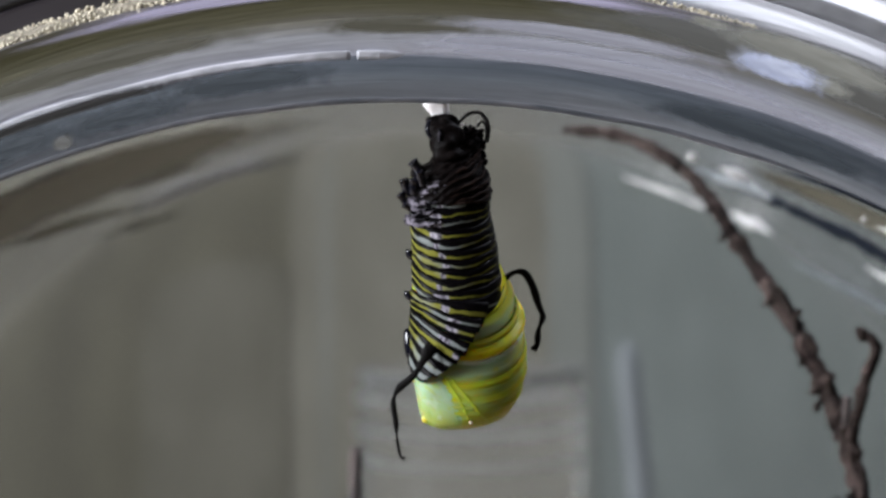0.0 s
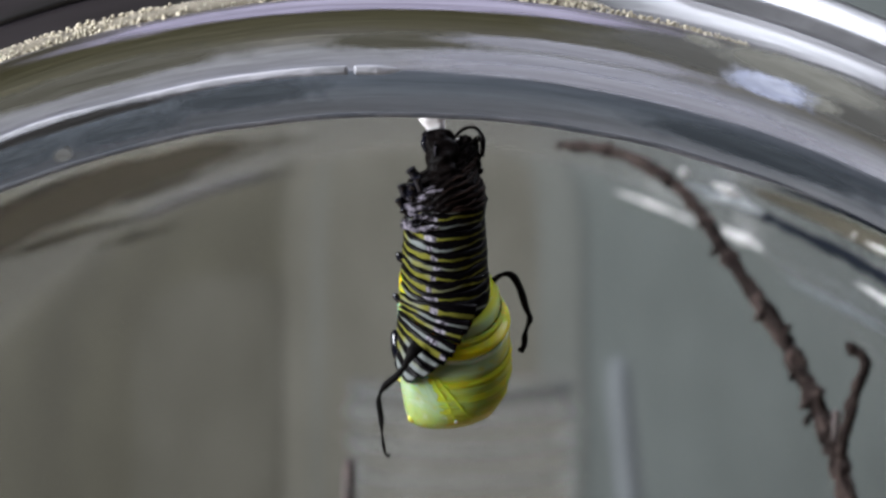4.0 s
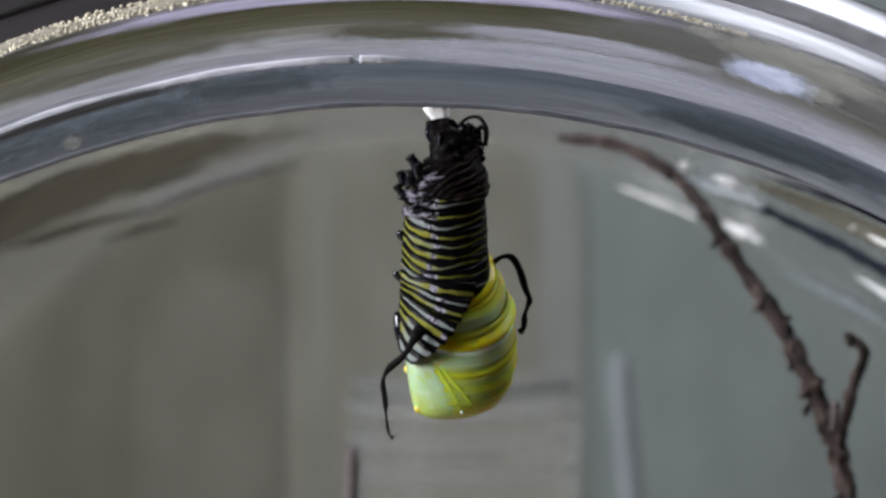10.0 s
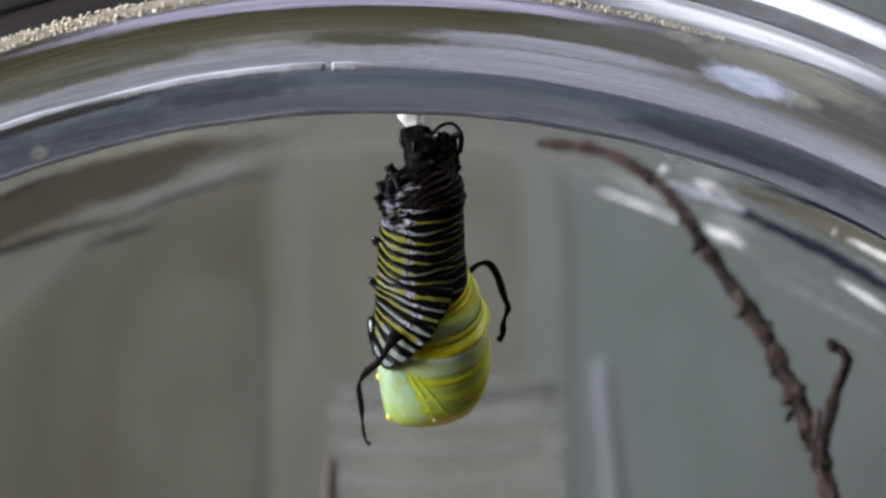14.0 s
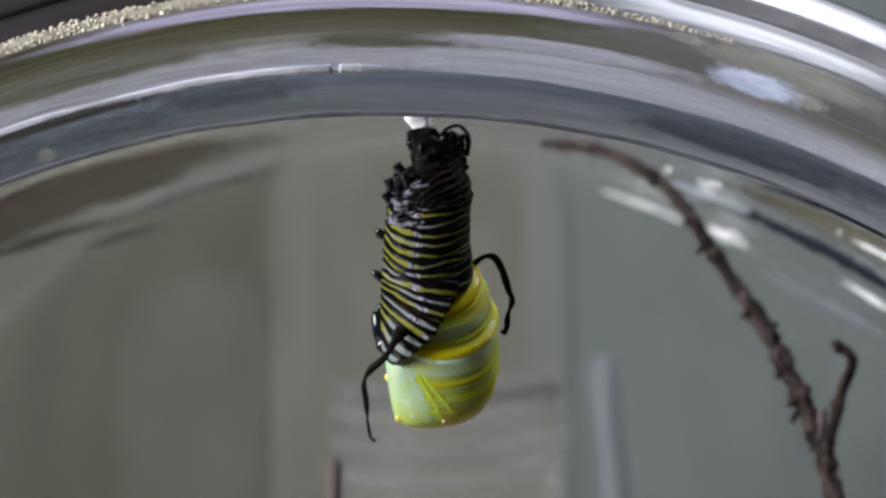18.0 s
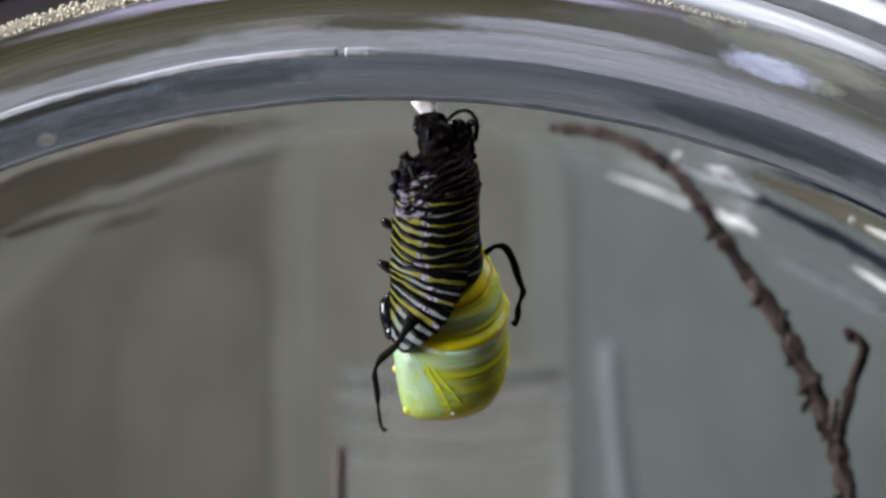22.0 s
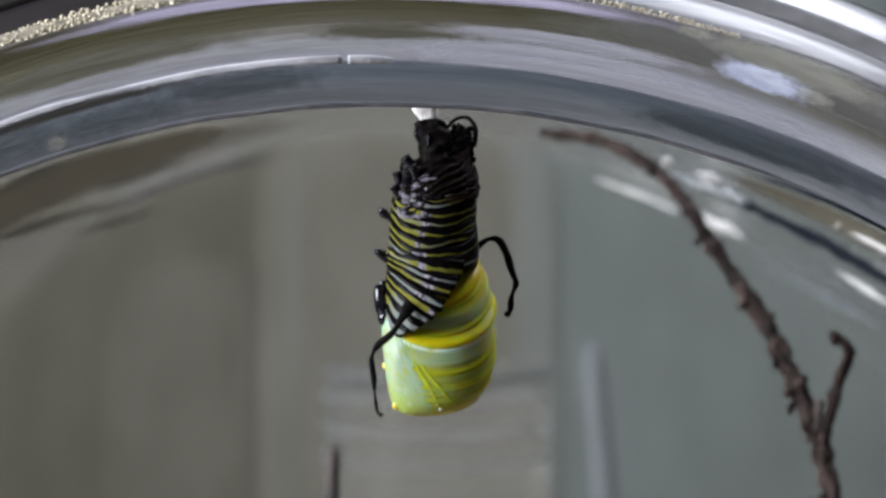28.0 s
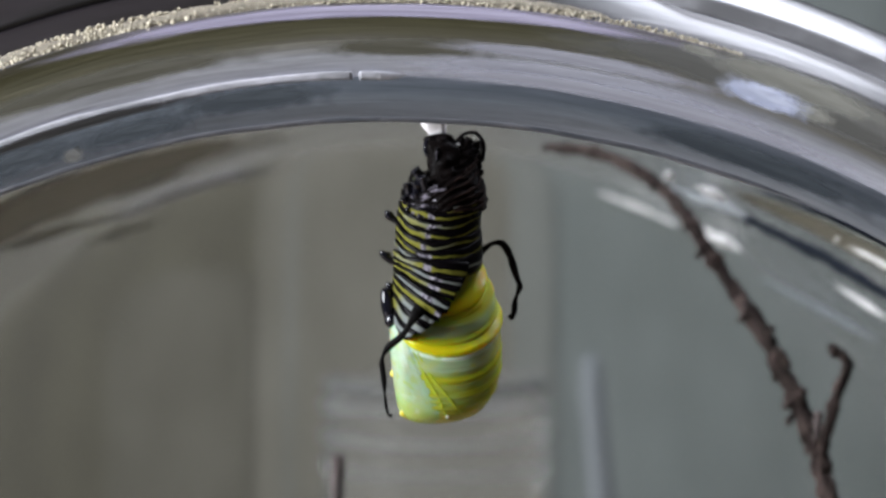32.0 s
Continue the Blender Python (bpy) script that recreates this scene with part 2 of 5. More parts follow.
def pupa_skin(name, stops, warm, cool, jitter, flush, run):
    """Soft pupal skin: bands of colour down the body with wavering edges, fine creases round it and drifts of yellow."""
    m, n, l, p = material(name)
    uv, sep = n.new("ShaderNodeUVMap"), n.new("ShaderNodeSeparateXYZ")
    l.new(uv.outputs["UV"], sep.inputs[0])

    def cloud(scale, size, detail, bend=0.4):
        mp, no = n.new("ShaderNodeMapping"), n.new("ShaderNodeTexNoise")
        mp.inputs["Scale"].default_value = (*scale, 1)
        no.inputs["Scale"].default_value, no.inputs["Detail"].default_value, no.inputs["Distortion"].default_value = size, detail, bend
        l.new(uv.outputs["UV"], mp.inputs["Vector"])
        l.new(mp.outputs["Vector"], no.inputs["Vector"])
        return no

    def maths(kind, a, b, c=None):
        q = n.new("ShaderNodeMath")
        q.operation = kind
        for k, value in enumerate((a, b, c)):
            if isinstance(value, (int, float)):
                q.inputs[k].default_value = value
            elif value:
                l.new(value, q.inputs[k])
        return q.outputs[0]

    def blend(kind, factor, a, b):
        q = n.new("ShaderNodeMix")
        q.data_type, q.blend_type = "RGBA", kind
        l.new(factor, q.inputs["Factor"])
        l.new(a, q.inputs["A"])
        q.inputs["B"].default_value = (*b, 1)
        return q.outputs["Result"]

    def span(value, low, high, top):
        q = n.new("ShaderNodeMapRange")
        q.interpolation_type = "SMOOTHSTEP"
        q.inputs["From Min"].default_value, q.inputs["From Max"].default_value, q.inputs["To Max"].default_value = low, high, top
        l.new(value, q.inputs["Value"])
        return q.outputs["Result"]

    waver = cloud((7, 9), 1.0, 3.0)
    crease = cloud(run, 1.0, 4.0, 0.9)
    drift = cloud((9, 14), 1.0, 3.0, 0.8)
    at = maths("MULTIPLY_ADD", maths("SUBTRACT", waver.outputs["Fac"], 0.5), jitter * 2, sep.outputs["Y"])
    at = maths("MULTIPLY_ADD", maths("SUBTRACT", crease.outputs["Fac"], 0.5), jitter * 0.8, at)
    ramp = n.new("ShaderNodeValToRGB")
    e = ramp.color_ramp.elements
    e[0].position, e[0].color = stops[0][0], (*stops[0][1], 1)
    e[1].position, e[1].color = stops[-1][0], (*stops[-1][1], 1)
    for pos, colour in stops[1:-1]:
        e.new(pos).color = (*colour, 1)
    l.new(at, ramp.inputs["Fac"])
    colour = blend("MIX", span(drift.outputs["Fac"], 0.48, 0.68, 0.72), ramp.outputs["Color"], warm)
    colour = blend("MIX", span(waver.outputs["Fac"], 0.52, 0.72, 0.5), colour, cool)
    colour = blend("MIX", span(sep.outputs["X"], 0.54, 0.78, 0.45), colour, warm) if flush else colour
    colour = blend("MULTIPLY", span(crease.outputs["Fac"], 0.55, 0.75, 0.30), colour, (0.55, 0.55, 0.30))
    l.new(colour, p.inputs["Base Color"])
    b = n.new("ShaderNodeBump")
    b.inputs["Strength"].default_value, b.inputs["Distance"].default_value = 0.45, 0.00025
    l.new(crease.outputs["Fac"], b.inputs["Height"])
    l.new(b.outputs["Normal"], p.inputs["Normal"])
    p.inputs["Roughness"].default_value, p.inputs["Specular IOR Level"].default_value = 0.20, 0.20
    p.inputs["Subsurface Weight"].default_value, p.inputs["Subsurface Scale"].default_value = 0.6, 0.0025
    return m


LIME = (0.265, 0.290, 0.045)
BAND_STOPS = ((170, (0.10, 0.10, 0.05)), (215, (0.14, 0.12, 0.03)), (226, (0.27, 0.19, 0.002)), (240, (0.25, 0.19, 0.003)), (248, (0.20, 0.20, 0.05)), (258, (0.20, 0.205, 0.05)), (266, OLIVE), (272, (0.34, 0.27, 0.002)), (288, (0.36, 0.30, 0.002)), (296, OLIVE), (305, LIME), (313, GREEN), (322, GREEN),
              (331, OLIVE), (343, YELLOW), (360, YELLOW), (363, MILK), (366, MILK), (370, GREEN), (386, GREEN), (397, OLIVE), (410, OLIVE), (419, (0.25, 0.30, 0.09)), (428, LIME), (438, OLIVE), (452, LIME), (462, OLIVE), (500, (0.26, 0.26, 0.02)), (551, (0.29, 0.31, 0.05)))
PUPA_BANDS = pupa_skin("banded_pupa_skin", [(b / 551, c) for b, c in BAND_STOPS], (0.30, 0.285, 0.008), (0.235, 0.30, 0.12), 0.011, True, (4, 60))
PUPA_YELLOW = mottled("yellow_pupa_knob", (0.42, 0.37, 0.015), (0.54, 0.48, 0.05), 300, 0.30, 0.25, 0.0002, **SOFT)
PUPA_OLIVE = mottled("olive_pupa_ridge", (0.215, 0.265, 0.018), (0.285, 0.31, 0.022), 240, 0.45, 0.2, 0.0002, Specular_IOR_Level=0.08, **SOFT)
PUPA_WHITE = mottled("white_pupa_line", (0.32, 0.33, 0.25), (0.46, 0.47, 0.38), 400, 0.25, 0.1, **SOFT)
WING = pupa_skin("milky_green_wing_case", [(0.0, (0.26, 0.34, 0.25)), (0.50, (0.245, 0.33, 0.215)), (0.78, (0.225, 0.30, 0.09)), (1.0, (0.235, 0.28, 0.02))], (0.25, 0.325, 0.09), (0.31, 0.39, 0.33), 0.10, False, (30, 3))
SILK = mottled("white_silk", (0.62, 0.58, 0.58), (0.85, 0.82, 0.82), 1500, 0.7, 0.8, 0.0003)
BARK = mottled("brown_bark", (0.0035, 0.0024, 0.0023), (0.058, 0.043, 0.039), 460, 0.8, 1.0, 0.0010, 3.0, 0.35, Specular_IOR_Level=0.02)
BARK.node_tree.nodes["Color Ramp"].color_ramp.elements[0].position = 0.43  # dark bark with few pale flakes
BARK.node_tree.nodes["Color Ramp"].color_ramp.elements[1].position = 0.70
BARK_TIP = mottled("dry_pale_bark", (0.004, 0.0027, 0.0026), (0.034, 0.0215, 0.0195), 300, 0.8, 0.9, 0.0006)


def pressed(name, dark, light, rough, clear, bump=0.5, along=40.0, across=5.0):
    """Pressed glass with streaks that run round the jar; several uses put reflections into its colour."""
    m, n, l, p = material(name)
    uv, mp, no, ramp, b = (n.new("ShaderNode" + k) for k in ("UVMap", "Mapping", "TexNoise", "ValToRGB", "Bump"))
    mp.inputs["Scale"].default_value = (along, across, 1)
    no.inputs["Scale"].default_value, no.inputs["Detail"].default_value, no.inputs["Distortion"].default_value = 1.0, 3.0, 0.9
    l.new(uv.outputs["UV"], mp.inputs["Vector"])
    l.new(mp.outputs["Vector"], no.inputs["Vector"])
    e = ramp.color_ramp.elements
    e[0].position, e[0].color, e[1].position, e[1].color = 0.41, (*dark, 1), 0.60, (*light, 1)
    broad = n.new("ShaderNodeTexNoise")
    broad.inputs["Scale"].default_value, broad.inputs["Detail"].default_value, broad.inputs["Distortion"].default_value = 0.35, 3.0, 0.8
    l.new(mp.outputs["Vector"], broad.inputs["Vector"])
    both = n.new("ShaderNodeMath")
    both.operation = "MULTIPLY_ADD"
    both.inputs[1].default_value = 0.55
    l.new(broad.outputs["Fac"], both.inputs[0])
    part_of = n.new("ShaderNodeMath")
    part_of.operation = "MULTIPLY"
    part_of.inputs[1].default_value = 0.45
    l.new(no.outputs["Fac"], part_of.inputs[0])
    l.new(part_of.outputs[0], both.inputs[2])
    l.new(both.outputs[0], ramp.inputs["Fac"])
    l.new(ramp.outputs["Color"], p.inputs["Base Color"])
    b.inputs["Strength"].default_value, b.inputs["Distance"].default_value = bump, 0.0006
    l.new(both.outputs[0], b.inputs["Height"])
    l.new(b.outputs["Normal"], p.inputs["Normal"])
    p.inputs["Roughness"].default_value = rough
    p.inputs["Transmission Weight"].default_value = clear
    p.inputs["IOR"].default_value = 1.48
    return m


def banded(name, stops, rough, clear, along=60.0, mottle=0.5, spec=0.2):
    """Pressed glass with reflected and refracted tones put into its tint, softly from the inner to the outer edge of a
    ring, with long streaks round the jar.
    """
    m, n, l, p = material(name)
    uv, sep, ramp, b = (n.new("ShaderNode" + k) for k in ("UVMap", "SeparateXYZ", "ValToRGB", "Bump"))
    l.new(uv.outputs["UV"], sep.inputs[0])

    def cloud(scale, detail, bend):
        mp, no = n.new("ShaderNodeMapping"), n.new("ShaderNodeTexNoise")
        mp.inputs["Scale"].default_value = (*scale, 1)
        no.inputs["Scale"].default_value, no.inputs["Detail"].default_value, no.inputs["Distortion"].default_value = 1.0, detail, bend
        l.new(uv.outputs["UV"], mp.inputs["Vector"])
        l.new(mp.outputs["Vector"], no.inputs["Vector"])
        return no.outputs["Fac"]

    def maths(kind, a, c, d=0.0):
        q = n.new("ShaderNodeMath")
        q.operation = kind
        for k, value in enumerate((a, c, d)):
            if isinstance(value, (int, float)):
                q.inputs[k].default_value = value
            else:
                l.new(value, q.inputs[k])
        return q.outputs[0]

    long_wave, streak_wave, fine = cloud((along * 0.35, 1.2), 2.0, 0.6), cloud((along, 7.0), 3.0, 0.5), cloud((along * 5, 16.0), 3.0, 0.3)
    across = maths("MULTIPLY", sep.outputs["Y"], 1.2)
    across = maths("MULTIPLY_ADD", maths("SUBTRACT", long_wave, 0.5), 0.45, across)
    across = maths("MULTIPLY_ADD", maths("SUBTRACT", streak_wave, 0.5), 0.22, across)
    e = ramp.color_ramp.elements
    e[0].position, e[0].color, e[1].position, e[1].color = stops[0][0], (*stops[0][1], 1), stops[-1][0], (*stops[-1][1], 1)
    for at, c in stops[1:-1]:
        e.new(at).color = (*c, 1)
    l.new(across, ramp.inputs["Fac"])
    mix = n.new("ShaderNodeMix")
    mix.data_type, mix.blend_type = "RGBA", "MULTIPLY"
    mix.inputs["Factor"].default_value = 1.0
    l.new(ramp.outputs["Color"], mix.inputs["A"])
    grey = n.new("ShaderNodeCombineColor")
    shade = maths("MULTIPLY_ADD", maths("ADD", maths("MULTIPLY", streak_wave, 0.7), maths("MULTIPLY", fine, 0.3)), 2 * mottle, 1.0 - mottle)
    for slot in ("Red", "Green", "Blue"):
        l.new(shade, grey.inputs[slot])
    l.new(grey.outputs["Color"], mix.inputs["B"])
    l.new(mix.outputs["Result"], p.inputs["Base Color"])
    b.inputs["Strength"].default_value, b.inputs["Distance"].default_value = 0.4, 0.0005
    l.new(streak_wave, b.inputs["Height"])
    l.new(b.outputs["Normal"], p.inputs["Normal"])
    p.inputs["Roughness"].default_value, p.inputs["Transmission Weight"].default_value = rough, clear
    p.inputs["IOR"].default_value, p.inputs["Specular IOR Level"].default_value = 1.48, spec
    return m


# the tones that the clear rim reflects and refracts are put into its tint
GLASS_LIP = banded("lip_reflected_tones", ((0.0, (0.18, 0.185, 0.20)), (0.10, (0.130, 0.140, 0.156)), (0.45, (0.107, 0.120, 0.138)), (0.70, (0.057, 0.068, 0.082)), (0.90, (0.060, 0.068, 0.082)), (1.0, (0.17, 0.17, 0.187))), 0.6, 0.2, 40.0, 0.6)
GLASS_COLLAR = banded("collar_reflected_tones", ((0.0, (0.385, 0.39, 0.45)), (0.20, (0.367, 0.37, 0.425)), (0.55, (0.28, 0.283, 0.31)), (0.82, (0.160, 0.153, 0.140)), (1.0, (0.085, 0.079, 0.054))), 0.5, 0.2, 50.0, 0.55)
GLASS_GROOVE = banded("groove_reflected_tones", ((0.0, (0.105, 0.098, 0.078)), (0.25, (0.070, 0.064, 0.035)), (0.70, (0.058, 0.053, 0.024)), (0.90, (0.085, 0.078, 0.060)), (1.0, (0.19, 0.18, 0.23))), 0.45, 0.2, 40.0, 0.45)
BEAD_SHINE = pressed("bead_highlight", (0.26, 0.26, 0.28), (0.56, 0.55, 0.6), 0.5, 0.2, 0.5, 200.0, 3.0)
GLASS_EDGE = pressed("dull_edge_glass", (0.055, 0.06, 0.07), (0.12, 0.118, 0.13), 0.6, 0.2, 0.6, 200.0, 3.0)
RIM_GREY = pressed("groove_reflected_grey", (0.20, 0.20, 0.215), (0.32, 0.32, 0.345), 0.6, 0.2, 0.5, 120.0, 3.0)
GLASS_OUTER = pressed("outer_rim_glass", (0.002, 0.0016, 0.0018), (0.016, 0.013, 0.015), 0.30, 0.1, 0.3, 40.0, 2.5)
GLASS_SIDE = glass("clear_side_glass", (0.97, 0.97, 0.95), 0.18, 0.25, 14, (1, 0.4, 1), 0.004)
for clear_glass in (GLASS_SIDE,):
    clear_glass.node_tree.nodes["Principled BSDF"].inputs["IOR"].default_value = 1.06
SHINE = pressed("reflected_streak_glass", (0.22, 0.22, 0.215), (0.48, 0.475, 0.47), 0.45, 0.15, 0.8, 300.0, 6.0)
# reflections of window and room on the rim, painted as tinted patches
REFLECT = pressed("bluish_reflection", (0.42, 0.455, 0.6), (0.68, 0.72, 0.88), 0.5, 0.0, 0.8, 3.0, 3.0)
REFLECT_DARK = pressed("dark_reflection", (0.03, 0.038, 0.048), (0.058, 0.07, 0.084), 0.6, 0.0, 0.5, 3.0, 3.0)
REFLECT_OLIVE = pressed("olive_reflection", (0.066, 0.062, 0.044), (0.105, 0.10, 0.080), 0.6, 0.0, 0.5, 3.0, 3.0)
REFLECT_LILAC = pressed("lilac_reflection", (0.272, 0.272, 0.32), (0.385, 0.388, 0.45), 0.6, 0.0, 0.5, 3.0, 3.0)
REFLECT_PALE = pressed("pale_reflection", (0.22, 0.22, 0.20), (0.33, 0.33, 0.305), 0.5, 0.0, 0.5, 3.0, 3.0)
REFLECT_MID = pressed("grey_reflection", (0.105, 0.105, 0.10), (0.155, 0.155, 0.155), 0.5, 0.0, 0.5, 3.0, 3.0)
# what the clear side wall refracts and dims, painted as tinted lines
REFRACT_DARK = pressed("dark_brown_refraction", (0.006, 0.005, 0.005), (0.018, 0.016, 0.016), 0.6, 0.0, 0.5, 3.0, 3.0)
REFRACT_OLIVE = pressed("olive_band_refraction", (0.026, 0.024, 0.008), (0.044, 0.04, 0.018), 0.6, 0.0, 0.5, 3.0, 3.0)
REFRACT_TINT = pressed("olive_wash_refraction", (0.066, 0.062, 0.042), (0.092, 0.087, 0.063), 0.6, 0.0, 0.5, 3.0, 3.0)
REFRACT_BLUE = pressed("lilac_grey_refraction", (0.05, 0.05, 0.057), (0.072, 0.072, 0.084), 0.6, 0.0, 0.5, 3.0, 3.0)
REFLECT_VIOLET = pressed("violet_reflection", (0.33, 0.305, 0.42), (0.58, 0.545, 0.72), 0.6, 0.0, 0.5, 3.0, 3.0)
for faded in (REFLECT, REFLECT_DARK, REFLECT_OLIVE, REFLECT_LILAC, REFLECT_VIOLET, REFLECT_PALE, REFLECT_MID, REFRACT_DARK, REFRACT_OLIVE, REFRACT_TINT, REFRACT_BLUE):
    # the painted reflections and refractions thin out to nothing at their ragged edges
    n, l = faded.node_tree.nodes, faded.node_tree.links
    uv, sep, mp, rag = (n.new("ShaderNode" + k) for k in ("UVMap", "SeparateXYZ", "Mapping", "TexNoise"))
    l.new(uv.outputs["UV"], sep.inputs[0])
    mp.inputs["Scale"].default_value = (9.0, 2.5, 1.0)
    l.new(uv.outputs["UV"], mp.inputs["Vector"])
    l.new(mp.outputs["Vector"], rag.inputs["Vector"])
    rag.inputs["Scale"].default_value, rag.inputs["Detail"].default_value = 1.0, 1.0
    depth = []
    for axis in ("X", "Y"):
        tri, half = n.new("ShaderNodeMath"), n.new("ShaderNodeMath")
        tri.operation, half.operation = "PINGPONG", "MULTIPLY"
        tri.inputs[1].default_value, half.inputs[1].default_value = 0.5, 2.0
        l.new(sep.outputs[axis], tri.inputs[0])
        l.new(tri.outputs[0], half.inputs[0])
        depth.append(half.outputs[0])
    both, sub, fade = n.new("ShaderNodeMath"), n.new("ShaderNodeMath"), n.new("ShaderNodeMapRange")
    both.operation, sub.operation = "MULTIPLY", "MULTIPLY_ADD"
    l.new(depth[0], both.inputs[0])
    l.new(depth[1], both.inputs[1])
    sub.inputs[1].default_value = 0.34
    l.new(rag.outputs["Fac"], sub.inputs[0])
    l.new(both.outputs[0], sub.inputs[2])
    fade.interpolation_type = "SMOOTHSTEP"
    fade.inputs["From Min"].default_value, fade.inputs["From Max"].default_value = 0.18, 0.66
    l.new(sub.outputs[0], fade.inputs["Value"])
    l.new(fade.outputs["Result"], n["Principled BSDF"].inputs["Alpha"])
BAND_BLUE = pressed("pale_blue_reflection_band", (0.065, 0.075, 0.08), (0.11, 0.122, 0.134), 0.4, 0.4, 0.5, 200.0, 4.0)
DARK_LINE = pressed("dark_line_glass", (0.002, 0.003, 0.006), (0.01, 0.013, 0.019), 0.6, 0.1)
PALE_PLASTIC = mottled("translucent_grey_plastic", (0.95, 0.955, 0.97), (0.99, 0.99, 1), 60, 0.22, 0.1, 0.001, Transmission_Weight=0.983, IOR=1.11)
RING_PLASTIC = mottled("pale_grey_plastic", (0.12, 0.124, 0.124), (0.148, 0.152, 0.152), 60, 0.6, 0.1, 0.001, Transmission_Weight=0.3, IOR=1.1)
RING_DULL = mottled("dull_grey_plastic", (0.52, 0.54, 0.545), (0.66, 0.68, 0.685), 60, 0.5, 0.1, 0.001, Transmission_Weight=0.85, IOR=1.1)
BLUE_PLASTIC = mottled("pale_blue_plastic", (0.096, 0.107, 0.117), (0.112, 0.124, 0.136), 60, 0.7, 0.1, 0.001)
for dull in (GLASS_EDGE, RIM_GREY):
    dull.node_tree.nodes["Principled BSDF"].inputs["Specular IOR Level"].default_value = 0.2
DARK_LINE.node_tree.nodes["Principled BSDF"].inputs["Specular IOR Level"].default_value = 0.0
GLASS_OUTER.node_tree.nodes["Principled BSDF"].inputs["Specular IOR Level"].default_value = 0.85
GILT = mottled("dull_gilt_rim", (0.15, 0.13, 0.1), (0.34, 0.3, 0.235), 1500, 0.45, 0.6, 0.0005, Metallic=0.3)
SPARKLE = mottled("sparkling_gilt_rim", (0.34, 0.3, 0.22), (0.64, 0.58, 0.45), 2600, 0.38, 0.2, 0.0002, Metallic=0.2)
PLASTER = mottled("grey_green_plaster", (0.08, 0.0915, 0.088), (0.11, 0.125, 0.1225), 13.0, 0.85, 0.2, 0.002, 4.0, 0.35)
OLIVE_WALL = mottled("olive_brown_panel", (0.0282, 0.0256, 0.015), (0.05, 0.0465, 0.0298), 11.0, 0.7, 0.2, 0.002, 4.0, 0.4)
BROWN_PAINT = mottled("brown_paint", (0.07, 0.062, 0.055), (0.10, 0.09, 0.08), 8.0, 0.5, 0.1, 0.001)
PALE_STRIP = mottled("pale_grey_strip", (0.094, 0.1, 0.092), (0.12, 0.127, 0.119), 8.0, 0.6, 0.1, 0.001)
FAINT_STRIP = mottled("faint_grey_strip", (0.072, 0.072, 0.061), (0.094, 0.095, 0.084), 8.0, 0.6, 0.1, 0.001)
OLIVE_GREY = mottled("grey_olive_board", (0.07, 0.0665, 0.052), (0.104, 0.1, 0.083), 13.0, 0.8, 0.2, 0.002, 4.0, 0.35)
PANEL_GREY = mottled("dull_grey_panel", (0.044, 0.0415, 0.03), (0.075, 0.0715, 0.057), 13.0, 0.8, 0.2, 0.002, 4.0, 0.35)
TABLE_WOOD = mottled("table_wood", (0.12, 0.088, 0.058), (0.23, 0.17, 0.115), 9.0, 0.45, 0.3, 0.001)

# ---- mesh helpers ----


def mesh_from(name, bm, mat, smooth=True):
    me = bpy.data.meshes.new(name)
    bmesh.ops.recalc_face_normals(bm, faces=bm.faces)
    bm.to_mesh(me)
    bm.free()
    me.materials.append(mat)
    for f in me.polygons:
        f.use_smooth = smooth
    return me


def part(name, bm, mat, parent, label="", smooth=True):
    ob = new(name, mesh_from(name, bm, mat, smooth))
    ob.parent = parent
    return tagged(ob, label) if label else ob


def thing(name, at, label, category, group="", kind=""):
    ob = new(name)
    ob.location = at
    return tagged(ob, label, category, group, kind)


def box(bm, lo, hi):
    x0, y0, z0 = lo
    x1, y1, z1 = hi
    v = [bm.verts.new(c) for c in ((x0, y0, z0), (x1, y0, z0), (x1, y1, z0), (x0, y1, z0), (x0, y0, z1), (x1, y0, z1), (x1, y1, z1), (x0, y1, z1))]
    for f in ((0, 3, 2, 1), (4, 5, 6, 7), (0, 1, 5, 4), (1, 2, 6, 5), (2, 3, 7, 6), (3, 0, 4, 7)):
        bm.faces.new([v[i] for i in f])
    return bm


def lerp(keys, x):
    """A value between rows of (x, value)."""
    if x <= keys[0][0]:
        return keys[0][1]
    for (a, u), (b, v) in zip(keys, keys[1:]):
        if x <= b:
            return u + (v - u) * (x - a) / (b - a)
    return keys[-1][1]


def smooth_path(points, steps):
    """A Catmull-Rom curve through the points."""
    p = [Vector(q) for q in points]
    p = [2 * p[0] - p[1]] + p + [2 * p[-1] - p[-2]]
    out = []
    for i in range(1, len(p) - 2):
        for k in range(steps):
            t = k / steps
            a, b, c, d = p[i - 1], p[i], p[i + 1], p[i + 2]
            out.append(0.5 * (2 * b + (c - a) * t + (2 * a - 5 * b + 4 * c - d) * t * t + (3 * b - a - 3 * c + d) * t ** 3))
    return out + [p[-2]]


